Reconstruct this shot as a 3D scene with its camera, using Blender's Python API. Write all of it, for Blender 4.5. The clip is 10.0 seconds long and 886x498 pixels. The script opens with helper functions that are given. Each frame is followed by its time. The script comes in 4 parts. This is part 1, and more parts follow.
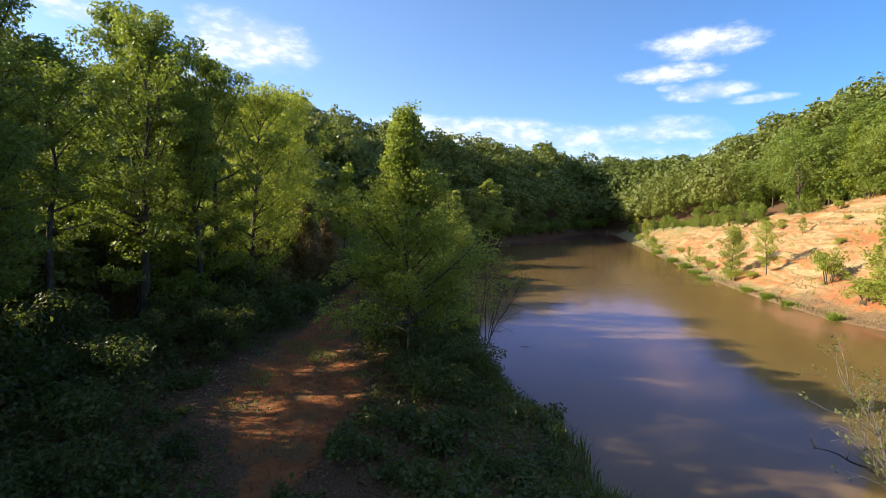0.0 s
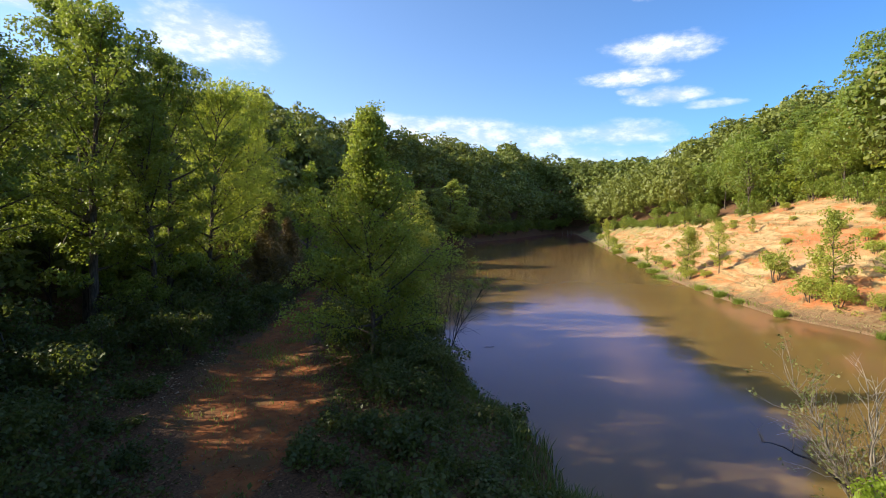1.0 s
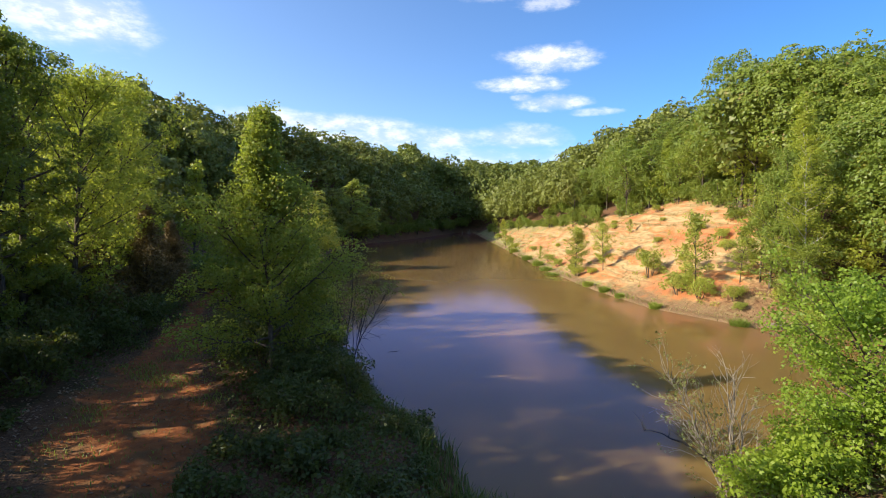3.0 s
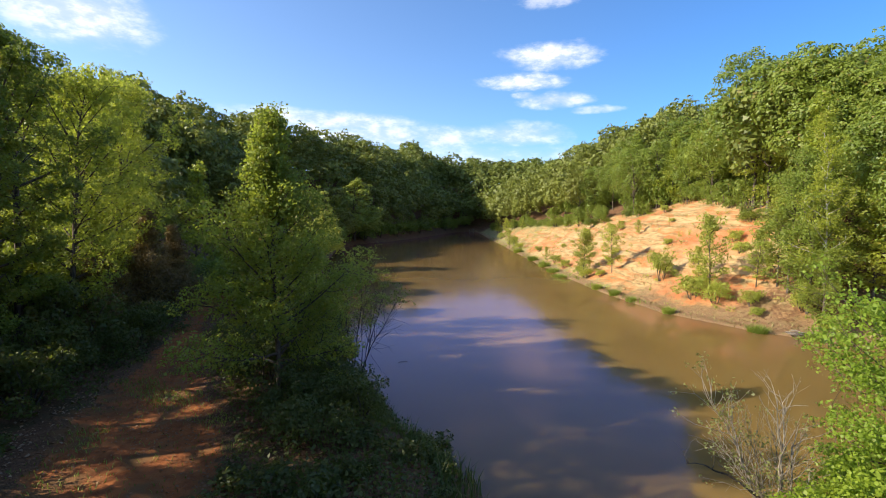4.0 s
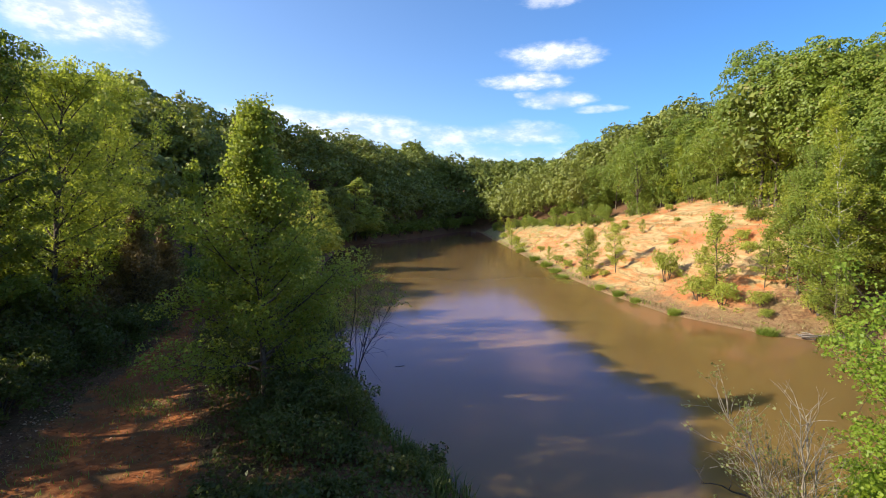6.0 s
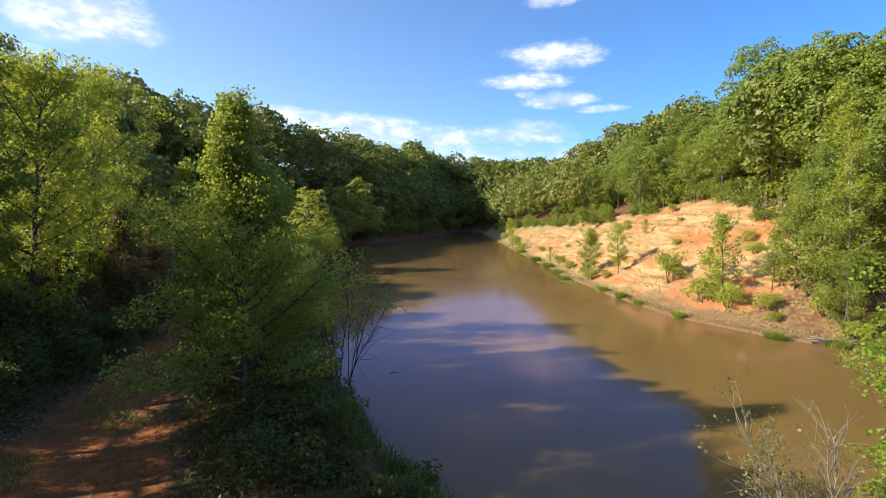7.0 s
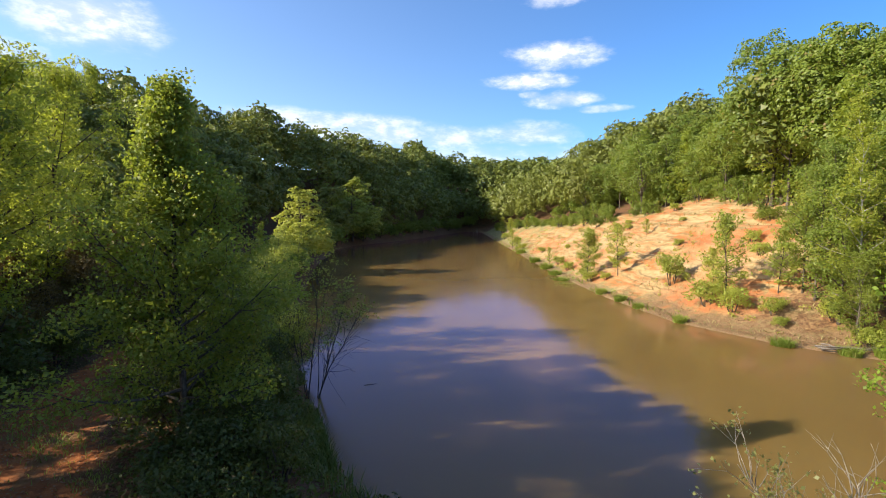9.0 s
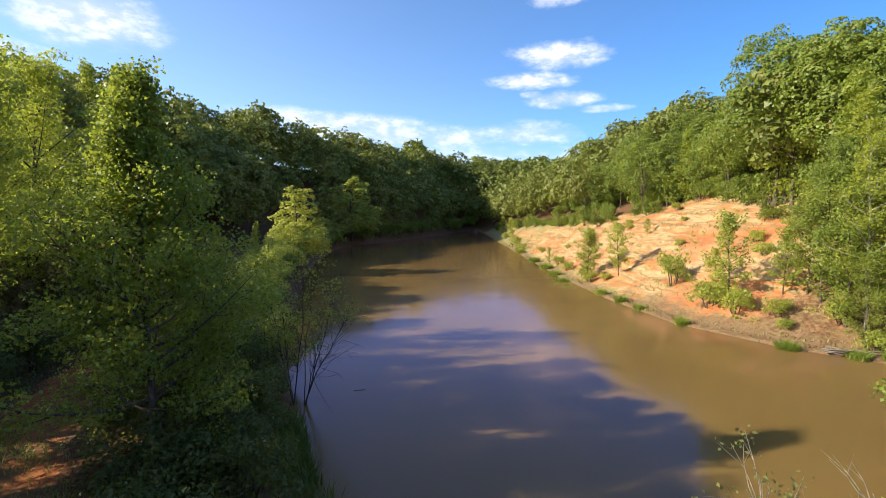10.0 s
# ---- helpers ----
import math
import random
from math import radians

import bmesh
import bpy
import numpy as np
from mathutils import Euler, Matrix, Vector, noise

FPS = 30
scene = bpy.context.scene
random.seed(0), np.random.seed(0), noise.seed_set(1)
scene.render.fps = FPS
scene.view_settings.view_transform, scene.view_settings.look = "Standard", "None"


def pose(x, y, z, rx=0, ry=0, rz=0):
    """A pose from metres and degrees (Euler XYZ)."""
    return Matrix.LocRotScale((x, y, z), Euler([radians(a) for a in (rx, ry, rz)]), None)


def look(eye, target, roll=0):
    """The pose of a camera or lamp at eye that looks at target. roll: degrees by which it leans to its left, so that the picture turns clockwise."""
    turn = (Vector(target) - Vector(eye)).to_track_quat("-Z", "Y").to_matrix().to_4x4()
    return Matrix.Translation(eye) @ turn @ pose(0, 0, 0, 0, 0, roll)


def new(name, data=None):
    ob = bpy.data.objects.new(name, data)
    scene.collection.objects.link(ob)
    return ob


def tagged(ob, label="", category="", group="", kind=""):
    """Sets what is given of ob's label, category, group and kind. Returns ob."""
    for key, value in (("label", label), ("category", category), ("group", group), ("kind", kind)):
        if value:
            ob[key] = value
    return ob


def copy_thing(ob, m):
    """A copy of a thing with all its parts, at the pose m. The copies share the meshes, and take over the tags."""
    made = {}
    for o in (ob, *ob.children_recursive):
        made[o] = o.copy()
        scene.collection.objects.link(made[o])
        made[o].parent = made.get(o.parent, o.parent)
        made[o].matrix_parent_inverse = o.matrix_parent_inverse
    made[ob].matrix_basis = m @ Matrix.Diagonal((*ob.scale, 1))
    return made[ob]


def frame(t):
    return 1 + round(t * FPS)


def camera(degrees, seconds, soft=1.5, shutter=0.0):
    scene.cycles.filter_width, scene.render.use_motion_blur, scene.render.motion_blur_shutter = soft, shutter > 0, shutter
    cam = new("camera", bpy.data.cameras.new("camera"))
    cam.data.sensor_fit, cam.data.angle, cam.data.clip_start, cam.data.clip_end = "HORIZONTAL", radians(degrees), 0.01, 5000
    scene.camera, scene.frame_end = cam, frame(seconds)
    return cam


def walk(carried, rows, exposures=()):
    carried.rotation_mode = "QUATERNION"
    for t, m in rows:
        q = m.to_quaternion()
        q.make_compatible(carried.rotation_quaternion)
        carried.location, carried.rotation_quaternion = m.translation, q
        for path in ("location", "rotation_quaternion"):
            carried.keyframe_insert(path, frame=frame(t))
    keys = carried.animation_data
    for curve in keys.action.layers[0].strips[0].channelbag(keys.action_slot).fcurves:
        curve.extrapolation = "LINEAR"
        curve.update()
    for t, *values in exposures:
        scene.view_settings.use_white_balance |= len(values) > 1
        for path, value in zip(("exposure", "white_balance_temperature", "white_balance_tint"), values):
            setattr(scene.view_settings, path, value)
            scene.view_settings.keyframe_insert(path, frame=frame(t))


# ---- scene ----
# ---------------- camera and its walk ----------------
cam = camera(84.2, 10.0, soft=0.5)
PATH = [
    (0, (1.14, 0.0, 7.265), (0.959, 1.987, 7.124), 0.8),
    (0.5, (1.208, -0.013, 7.302), (1.066, 1.977, 7.16), 0.9),
    (1, (1.191, 0.075, 7.344), (1.15, 2.07, 7.203), 1.0),
    (1.5, (1.219, 0.053, 7.366), (1.302, 2.047, 7.227), 0.9),
    (2, (1.198, 0.131, 7.46), (1.408, 2.115, 7.321), 0.9),
    (2.5, (1.218, 0.096, 7.509), (1.542, 2.064, 7.369), 1.0),
    (2.7, (1.202, 0.093, 7.516), (1.56, 2.056, 7.38), 1.0),
    (3.8, (0.834, 1.198, 7.931), (1.181, 3.163, 7.788), 1.0),
    (4, (0.754, 1.369, 7.959), (1.106, 3.333, 7.814), 1.0),
    (4.5, (0.763, 1.593, 7.954), (1.113, 3.557, 7.809), 1.0),
    (5, (0.937, 1.827, 7.937), (1.282, 3.792, 7.792), 0.9),
    (5.5, (1.07, 1.98, 7.89), (1.414, 3.945, 7.745), 0.9),
    (7, (1.589, 3.263, 7.912), (1.925, 5.229, 7.766), 0.9),
    (7.5, (1.925, 3.68, 7.965), (2.262, 5.646, 7.818), 0.9),
    (8, (2.309, 4.1, 7.97), (2.639, 6.067, 7.824), 0.8),
    (8.5, (2.614, 4.481, 7.955), (2.941, 6.449, 7.81), 0.8),
    (9, (2.964, 4.812, 7.888), (3.286, 6.781, 7.743), 0.8),
    (9.5, (3.22, 5.171, 7.868), (3.536, 7.141, 7.724), 0.8),
    (10, (3.494, 5.587, 7.856), (3.811, 7.556, 7.71), 0.8),
]
EXPOSURE = 1.0
walk(cam, [(t, look(eye, target, roll)) for t, eye, target, roll in PATH], [(0, EXPOSURE), (10, EXPOSURE)])

# ---------------- sky, clouds and sun ----------------
SUN_EL, SUN_AZ = 28.2, 265.6          # azimuth clockwise from +y


class Nodes:
    """Short hand for node trees."""

    def __init__(self, tree):
        self.t = tree
        tree.nodes.clear()

    def add(self, kind, **props):
        n = self.t.nodes.new(kind)
        for k, v in props.items():
            setattr(n, k, v)
        return n

    def put(self, socket, value):
        if isinstance(value, bpy.types.NodeSocket):
            self.t.links.new(value, socket)
        elif value is not None:
            socket.default_value = value

    def math(self, op, a, b=None, c=None, clamp=False):
        n = self.add("ShaderNodeMath", operation=op, use_clamp=clamp)
        for i, v in enumerate((a, b, c)):
            self.put(n.inputs[i], v)
        return n.outputs[0]

    def noise(self, vec, scale, detail=4.0, rough=0.55, out=0, distort=0.0):
        n = self.add("ShaderNodeTexNoise")
        self.put(n.inputs["Vector"], vec)
        n.inputs["Scale"].default_value = scale
        n.inputs["Detail"].default_value = detail
        n.inputs["Roughness"].default_value = rough
        n.inputs["Distortion"].default_value = distort
        return n.outputs[out]

    def ramp(self, v, lo, hi, a=0.0, b=1.0):
        n = self.add("ShaderNodeMapRange", interpolation_type="SMOOTHSTEP")
        self.put(n.inputs[0], v)
        for i, x in enumerate((lo, hi, a, b)):
            n.inputs[i + 1].default_value = x
        return n.outputs[0]

    def mix(self, f, a, b):
        n = self.add("ShaderNodeMix", data_type="RGBA")
        self.put(n.inputs[0], f)
        for s, v in ((n.inputs[6], a), (n.inputs[7], b)):
            self.put(s, (*v, 1.0) if isinstance(v, tuple) and len(v) == 3 else v)
        return n.outputs[2]

    def scaled(self, vec, s):
        n = self.add("ShaderNodeMapping")
        self.put(n.inputs["Vector"], vec)
        n.inputs["Scale"].default_value = s
        return n.outputs[0]


world = bpy.data.worlds.new("sky")
scene.world = world
world.use_nodes = True
W = Nodes(world.node_tree)
gen = W.add("ShaderNodeTexCoord").outputs["Generated"]
sky = W.add("ShaderNodeTexSky", sky_type="NISHITA", sun_disc=False, sun_elevation=radians(SUN_EL),
            sun_rotation=radians(SUN_AZ), air_density=1.0, dust_density=0.8, ozone_density=3.6, altitude=200.0)
sep = W.add("ShaderNodeSeparateXYZ")
W.put(sep.inputs[0], gen)
az = W.math("MULTIPLY", W.math("ARCTAN2", sep.outputs[0], sep.outputs[1]), 57.2958)
el = W.math("MULTIPLY", W.math("ARCSINE", sep.outputs[2]), 57.2958)
flat = W.scaled(gen, (1.0, 1.0, 2.2))
billow = W.math("SUBTRACT", W.noise(flat, 11.0, 7.0, 0.6), 0.5)
fine = W.math("SUBTRACT", W.noise(flat, 34.0, 6.0, 0.6), 0.5)
# azimuth, elevation, half width, half height, density, raggedness
CLOUDS_AND_FILL = [
    (-26.3, 17.4, 6.6, 3.0, 1.0, 0.8), (-41.5, 17.6, 4.0, 1.0, 0.8, 1.6), (-33.0, 13.2, 4.2, 1.0, 0.9, 1.3),
    (21.8, 17.1, 4.9, 1.4, 1.0, 1.2), (19.4, 14.6, 4.6, 0.95, 1.0, 1.4), (22.0, 12.7, 3.6, 0.95, 0.95, 1.3),
    (19.2, 13.2, 1.5, 0.45, 0.7, 1.5), (27.0, 11.5, 2.6, 0.4, 0.5, 1.8), (21.5, 22.4, 3.0, 0.7, 0.5, 2.0),
    (-4.0, 9.9, 13.0, 1.2, 0.8, 1.0), (3.0, 8.6, 15.0, 1.6, 0.8, 0.9), (18.6, 8.9, 6.0, 1.5, 0.7, 1.0),
    (10.0, 6.2, 26.0, 2.0, 0.55, 0.8), (62.0, 26.0, 12.0, 2.0, 0.6, 1.6), (-70.0, 24.0, 14.0, 3.0, 0.8, 1.4),
    (14.0, 24.0, 6.0, 1.0, 0.3, 2.0), (4.0, 37.0, 9.0, 3.0, 0.8, 1.3), (24.0, 44.0, 12.0, 3.5, 0.8, 1.3), (-30.0, 52.0, 20.0, 5.0, 0.9, 1.2),
    # unseen clouds behind and overhead, added to whiten the fill light
    (110.0, 34.0, 22.0, 6.0, 1.0, 1.2), (165.0, 26.0, 12.0, 4.0, 0.9, 1.2), (150.0, 55.0, 26.0, 6.0, 0.9, 1.2), (-145.0, 40.0, 20.0, 6.0, 0.9, 1.2), (60.0, 58.0, 22.0, 5.0, 0.8, 1.2),
]
cover = None
for a0, e0, a, b, dens, rag in CLOUDS_AND_FILL:
    du = W.math("DIVIDE", W.math("SUBTRACT", az, a0), a)
    dv = W.math("DIVIDE", W.math("SUBTRACT", el, e0), b)
    r2 = W.math("ADD", W.math("MULTIPLY", du, du), W.math("MULTIPLY", dv, dv))
    body = W.math("SUBTRACT", 1.0, r2)
    body = W.math("MULTIPLY_ADD", billow, 2.6 * rag, body)
    body = W.math("MULTIPLY_ADD", fine, 0.75 * rag, body)
    m = W.ramp(body, -0.45, 1.55, 0.0, dens)
    cover = m if cover is None else W.math("MAXIMUM", cover, m)
grey = W.ramp(W.math("ADD", billow, fine), -0.12, 0.22)
cloud_colour = W.mix(grey, (4.2, 4.8, 5.8), (6.9, 6.9, 6.9))
tint = W.add("ShaderNodeMix", data_type="RGBA", blend_type="MULTIPLY")
tint.inputs[0].default_value = 1.0
W.put(tint.inputs[6], sky.outputs[0])
sunward = W.add("ShaderNodeVectorMath", operation="DOT_PRODUCT")
W.put(sunward.inputs[0], gen)
sunward.inputs[1].default_value = (math.sin(radians(SUN_AZ)), math.cos(radians(SUN_AZ)), 0.0)
W.put(tint.inputs[7], W.mix(W.ramp(sunward.outputs["Value"], -0.95, 0.25), (0.46, 0.84, 1.20), (1.22, 1.27, 1.40)))
sky_mix = W.mix(cover, tint.outputs[2], cloud_colour)
bg = W.add("ShaderNodeBackground")
W.put(bg.inputs[0], sky_mix)
bg.inputs[1].default_value = 0.096
W.put(W.add("ShaderNodeOutputWorld").inputs[0], bg.outputs[0])

sun = new("sun", bpy.data.lights.new("sun", "SUN"))
sun.data.energy, sun.data.angle, sun.data.color = 5.0, radians(0.53), (1.0, 0.895, 0.69)
ce = math.cos(radians(SUN_EL))
sun.matrix_world = look(Vector((math.sin(radians(SUN_AZ)) * ce, math.cos(radians(SUN_AZ)) * ce, math.sin(radians(SUN_EL)))) * 200, (0, 0, 0))


# ---------------- materials ----------------
def material(name):
    m = bpy.data.materials.new(name)
    m.use_nodes = True
    return m, Nodes(m.node_tree)


def surface(n, shader):
    n.put(n.add("ShaderNodeOutputMaterial").inputs[0], shader)


def principled(n, colour, rough, normal=None, spec=0.5, ior=None, murk=None):
    p = n.add("ShaderNodeBsdfPrincipled")
    n.put(p.inputs["Base Color"], (*colour, 1.0) if isinstance(colour, tuple) else colour)
    n.put(p.inputs["Roughness"], rough)
    p.inputs["Specular IOR Level"].default_value = spec
    if ior:
        p.inputs["IOR"].default_value = ior
    if murk:
        p.subsurface_method = "BURLEY"
        p.inputs["Subsurface Weight"].default_value, p.inputs["Subsurface Scale"].default_value = 0.6, murk
        p.inputs["Subsurface Radius"].default_value = (1.0, 0.7, 0.4)
    n.put(p.inputs["Normal"], normal)
    return p.outputs[0]


def bump(n, height, strength, dist):
    b = n.add("ShaderNodeBump")
    b.inputs["Strength"].default_value, b.inputs["Distance"].default_value = strength, dist
    n.put(b.inputs["Height"], height)
    return b.outputs[0]


def leaf_material(name, dark, light, glow, thin=0.4, dead=None):
    """Leaves: two greens by patches and single leaves, part of the light passing through."""
    m, n = material(name)
    geo = n.add("ShaderNodeNewGeometry")
    pos, isl = geo.outputs["Position"], geo.outputs["Random Per Island"]
    patch = n.ramp(n.noise(pos, 0.15, 2.0), 0.36, 0.64)
    tree = n.add("ShaderNodeObjectInfo").outputs["Random"]
    f = n.math("ADD", n.math("MULTIPLY", patch, 0.35), n.math("MULTIPLY", isl, 0.4))
    f = n.math("MULTIPLY_ADD", tree, 0.35, f, clamp=True)
    col = n.mix(f, dark, light)
    warm = n.math("FRACT", n.math("MULTIPLY", tree, 7.31))
    col = n.mix(n.ramp(warm, 0.45, 1.0, 0.0, 0.45), col, (light[0] * 1.12, light[1] * 0.98, light[2] * 0.8))
    if dead:
        col = n.mix(n.ramp(isl, 0.93, 0.97), col, dead)
    p = principled(n, col, 0.5, spec=0.35)
    tr = n.add("ShaderNodeBsdfTranslucent")
    n.put(tr.inputs[0], n.mix(n.math("MULTIPLY_ADD", isl, 0.5, 0.5), col, glow))
    mx = n.add("ShaderNodeMixShader")
    mx.inputs[0].default_value = thin
    n.t.links.new(p, mx.inputs[1])
    n.t.links.new(tr.outputs[0], mx.inputs[2])
    surface(n, mx.outputs[0])
    return m


LEAF = leaf_material("leaves_oak", (0.062, 0.099, 0.016), (0.190, 0.242, 0.036), (0.38, 0.46, 0.05), thin=0.36, dead=(0.18, 0.13, 0.03))
LEAF_LIGHT = leaf_material("leaves_poplar", (0.106, 0.152, 0.022), (0.295, 0.338, 0.046), (0.52, 0.57, 0.06), 0.50, (0.26, 0.21, 0.04))
LEAF_GUM = leaf_material("leaves_sweetgum", (0.086, 0.130, 0.020), (0.238, 0.288, 0.040), (0.44, 0.50, 0.05), 0.44, (0.24, 0.16, 0.04))
LEAF_FRESH = leaf_material("leaves_fresh", (0.110, 0.180, 0.020), (0.250, 0.340, 0.038), (0.40, 0.54, 0.05), 0.5)
LEAF_FAR = leaf_material("leaves_far_woods", (0.047, 0.071, 0.014), (0.165, 0.192, 0.032), (0.33, 0.35, 0.045), 0.20)
# oak leaves darkened, the left hillside's shade put into the colour
LEAF_WOOD_SHADE = leaf_material("leaves_woods_shaded", (0.054, 0.073, 0.015), (0.185, 0.203, 0.033), (0.38, 0.41, 0.05), 0.24)
LEAF_CEDAR = leaf_material("needles_cedar", (0.080, 0.058, 0.018), (0.190, 0.128, 0.038), (0.22, 0.15, 0.04), 0.2)
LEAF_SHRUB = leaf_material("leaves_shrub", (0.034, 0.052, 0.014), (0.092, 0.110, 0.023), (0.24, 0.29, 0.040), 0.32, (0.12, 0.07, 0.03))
LEAF_GREY = leaf_material("leaves_willow", (0.085, 0.105, 0.035), (0.170, 0.185, 0.060), (0.22, 0.24, 0.06), 0.35)
LEAF_BIRCH = leaf_material("leaves_birch", (0.170, 0.215, 0.036), (0.380, 0.415, 0.068), (0.48, 0.50, 0.07), 0.42)
GRASS = leaf_material("grass_blades", (0.120, 0.180, 0.024), (0.280, 0.340, 0.050), (0.32, 0.38, 0.05), 0.35, (0.30, 0.24, 0.10))
# darker copy of the grass, the near bank's shade put into its colour
GRASS_SHADE = leaf_material("grass_shaded", (0.050, 0.085, 0.014), (0.130, 0.170, 0.028), (0.20, 0.24, 0.04), 0.35, (0.22, 0.18, 0.08))
GRASS_DRY = leaf_material("grass_dry", (0.24, 0.21, 0.075), (0.44, 0.36, 0.16), (0.36, 0.30, 0.12), 0.35)
LITTER = leaf_material("fallen_leaves", (0.11, 0.050, 0.024), (0.31, 0.165, 0.080), (0.18, 0.10, 0.05), 0.15)

LITTER_PALE = leaf_material("fallen_leaves_pale", (0.14, 0.080, 0.045), (0.40, 0.27, 0.17), (0.20, 0.13, 0.08), 0.15)


def bark_material(name, dark, light, scale):
    m, n = material(name)
    pos = n.add("ShaderNodeTexCoord").outputs["Object"]
    g = n.noise(n.scaled(pos, (1, 1, 0.22)), scale, 6.0, 0.65)
    blot = n.noise(pos, 1.3, 3.0)
    col = n.mix(n.ramp(g, 0.35, 0.68), dark, light)
    col = n.mix(n.ramp(blot, 0.45, 0.75, 0.0, 0.5), col, tuple(0.55 * c for c in light))
    surface(n, principled(n, col, 0.9, bump(n, g, 0.8, 0.03), 0.2))
    return m


BARK = bark_material("bark", (0.045, 0.034, 0.026), (0.15, 0.12, 0.09), 14.0)
BARK_PALE = bark_material("bark_pale", (0.20, 0.18, 0.15), (0.46, 0.44, 0.39), 8.0)
WOOD_DEAD = bark_material("dead_wood", (0.13, 0.105, 0.082), (0.34, 0.29, 0.23), 18.0)
WOOD_DARK = bark_material("wet_dark_wood", (0.030, 0.024, 0.020), (0.085, 0.066, 0.05), 18.0)


def ground_material():
    m, n = material("ground")
    pos = n.add("ShaderNodeNewGeometry").outputs["Position"]

    def attr(k):
        a = n.add("ShaderNodeAttribute")
        a.attribute_name = k
        return a.outputs["Fac"]

    grain = n.noise(pos, 16.0, 6.0, 0.7)
    clods = n.noise(pos, 3.2, 5.0, 0.6)
    broad = n.noise(pos, 0.45, 4.0, 0.6)
    # forest floor: leaf litter, soil and moss
    floor = n.mix(n.ramp(grain, 0.35, 0.7), (0.075, 0.038, 0.020), (0.200, 0.104, 0.052))
    floor = n.mix(n.ramp(broad, 0.50, 0.66, 0.0, 0.65), floor, (0.060, 0.060, 0.020))
    # red clay track with worn grass
    clay = n.mix(n.ramp(clods, 0.3, 0.7), (0.20, 0.062, 0.020), (0.37, 0.125, 0.038))
    clay = n.mix(n.ramp(grain, 0.5, 0.78, 0.0, 0.6), clay, (0.30, 0.155, 0.07))
    clay = n.mix(n.ramp(n.noise(pos, 0.8, 5.0, 0.65), 0.47, 0.62, 0.0, 0.85), clay, (0.15, 0.085, 0.035))
    edge = n.math("MULTIPLY_ADD", n.math("SUBTRACT", n.noise(pos, 0.75, 4.0, 0.65), 0.5), 2.4, attr("track"))
    tr = n.ramp(n.math("MULTIPLY_ADD", n.math("SUBTRACT", clods, 0.5), 0.9, edge), 0.36, 0.72)
    col = n.mix(tr, floor, clay)
    # bare hillside: pale sand, orange clay in washed lines
    shore, xyz = attr("shore"), n.add("ShaderNodeSeparateXYZ")
    n.put(xyz.inputs[0], pos)
    along = n.add("ShaderNodeCombineXYZ")
    n.put(along.inputs[0], n.math("MULTIPLY_ADD", n.noise(pos, 0.35, 3.0), 1.4, shore))
    n.put(along.inputs[1], n.math("MULTIPLY", xyz.outputs[1], 0.10))
    streak = n.noise(along.outputs[0], 1.25, 5.0, 0.62)
    bare = n.mix(n.ramp(streak, 0.40, 0.60), (0.36, 0.140, 0.046), (0.43, 0.290, 0.140))
    rut = n.noise(along.outputs[0], 2.6, 4.0, 0.6)
    bare = n.mix(n.ramp(n.noise(pos, 0.16, 4.0, 0.6), 0.48, 0.68, 0.0, 0.7), bare, (0.45, 0.32, 0.165))
    bare = n.mix(n.ramp(rut, 0.52, 0.62, 0.0, 0.75), bare, (0.20, 0.135, 0.06))
    bare = n.mix(n.ramp(n.noise(pos, 0.11, 3.0, 0.5), 0.52, 0.66, 0.0, 0.7), bare, (0.40, 0.125, 0.045))
    bare = n.mix(n.ramp(n.noise(pos, 1.3, 5.0, 0.65), 0.49, 0.64, 0.0, 0.7), bare, (0.25, 0.20, 0.09))
    bare = n.mix(n.ramp(grain, 0.58, 0.8, 0.0, 0.5), bare, (0.20, 0.12, 0.06))
    turf = n.mix(n.ramp(grain, 0.4, 0.65), (0.16, 0.15, 0.055), (0.34, 0.29, 0.13))
    bare = n.mix(n.ramp(n.math("MULTIPLY_ADD", n.math("SUBTRACT", n.noise(pos, 0.5, 5.0, 0.65), 0.5), 1.8, attr("turf")), 0.35, 0.75), bare, turf)
    bk = n.ramp(n.math("MULTIPLY_ADD", n.math("SUBTRACT", clods, 0.5), 0.8, attr("bare")), 0.3, 0.7)
    col = n.mix(bk, col, bare)
    # stony, littered strip above the water
    strip = n.mix(n.ramp(grain, 0.38, 0.68), (0.13, 0.076, 0.038), (0.37, 0.235, 0.125))
    strip = n.mix(n.ramp(clods, 0.48, 0.68, 0.0, 0.8), strip, (0.17, 0.145, 0.055))
    st = n.ramp(n.math("MULTIPLY_ADD", n.math("SUBTRACT", n.noise(pos, 0.9, 6.0, 0.7), 0.5), 2.6, attr("strip")), 0.25, 0.95)
    col = n.mix(st, col, strip)
    h = n.math("MULTIPLY_ADD", clods, 1.6, grain)
    surface(n, principled(n, col, 0.93, bump(n, h, 0.7, 0.06), 0.2))
    return m


GROUND = ground_material()


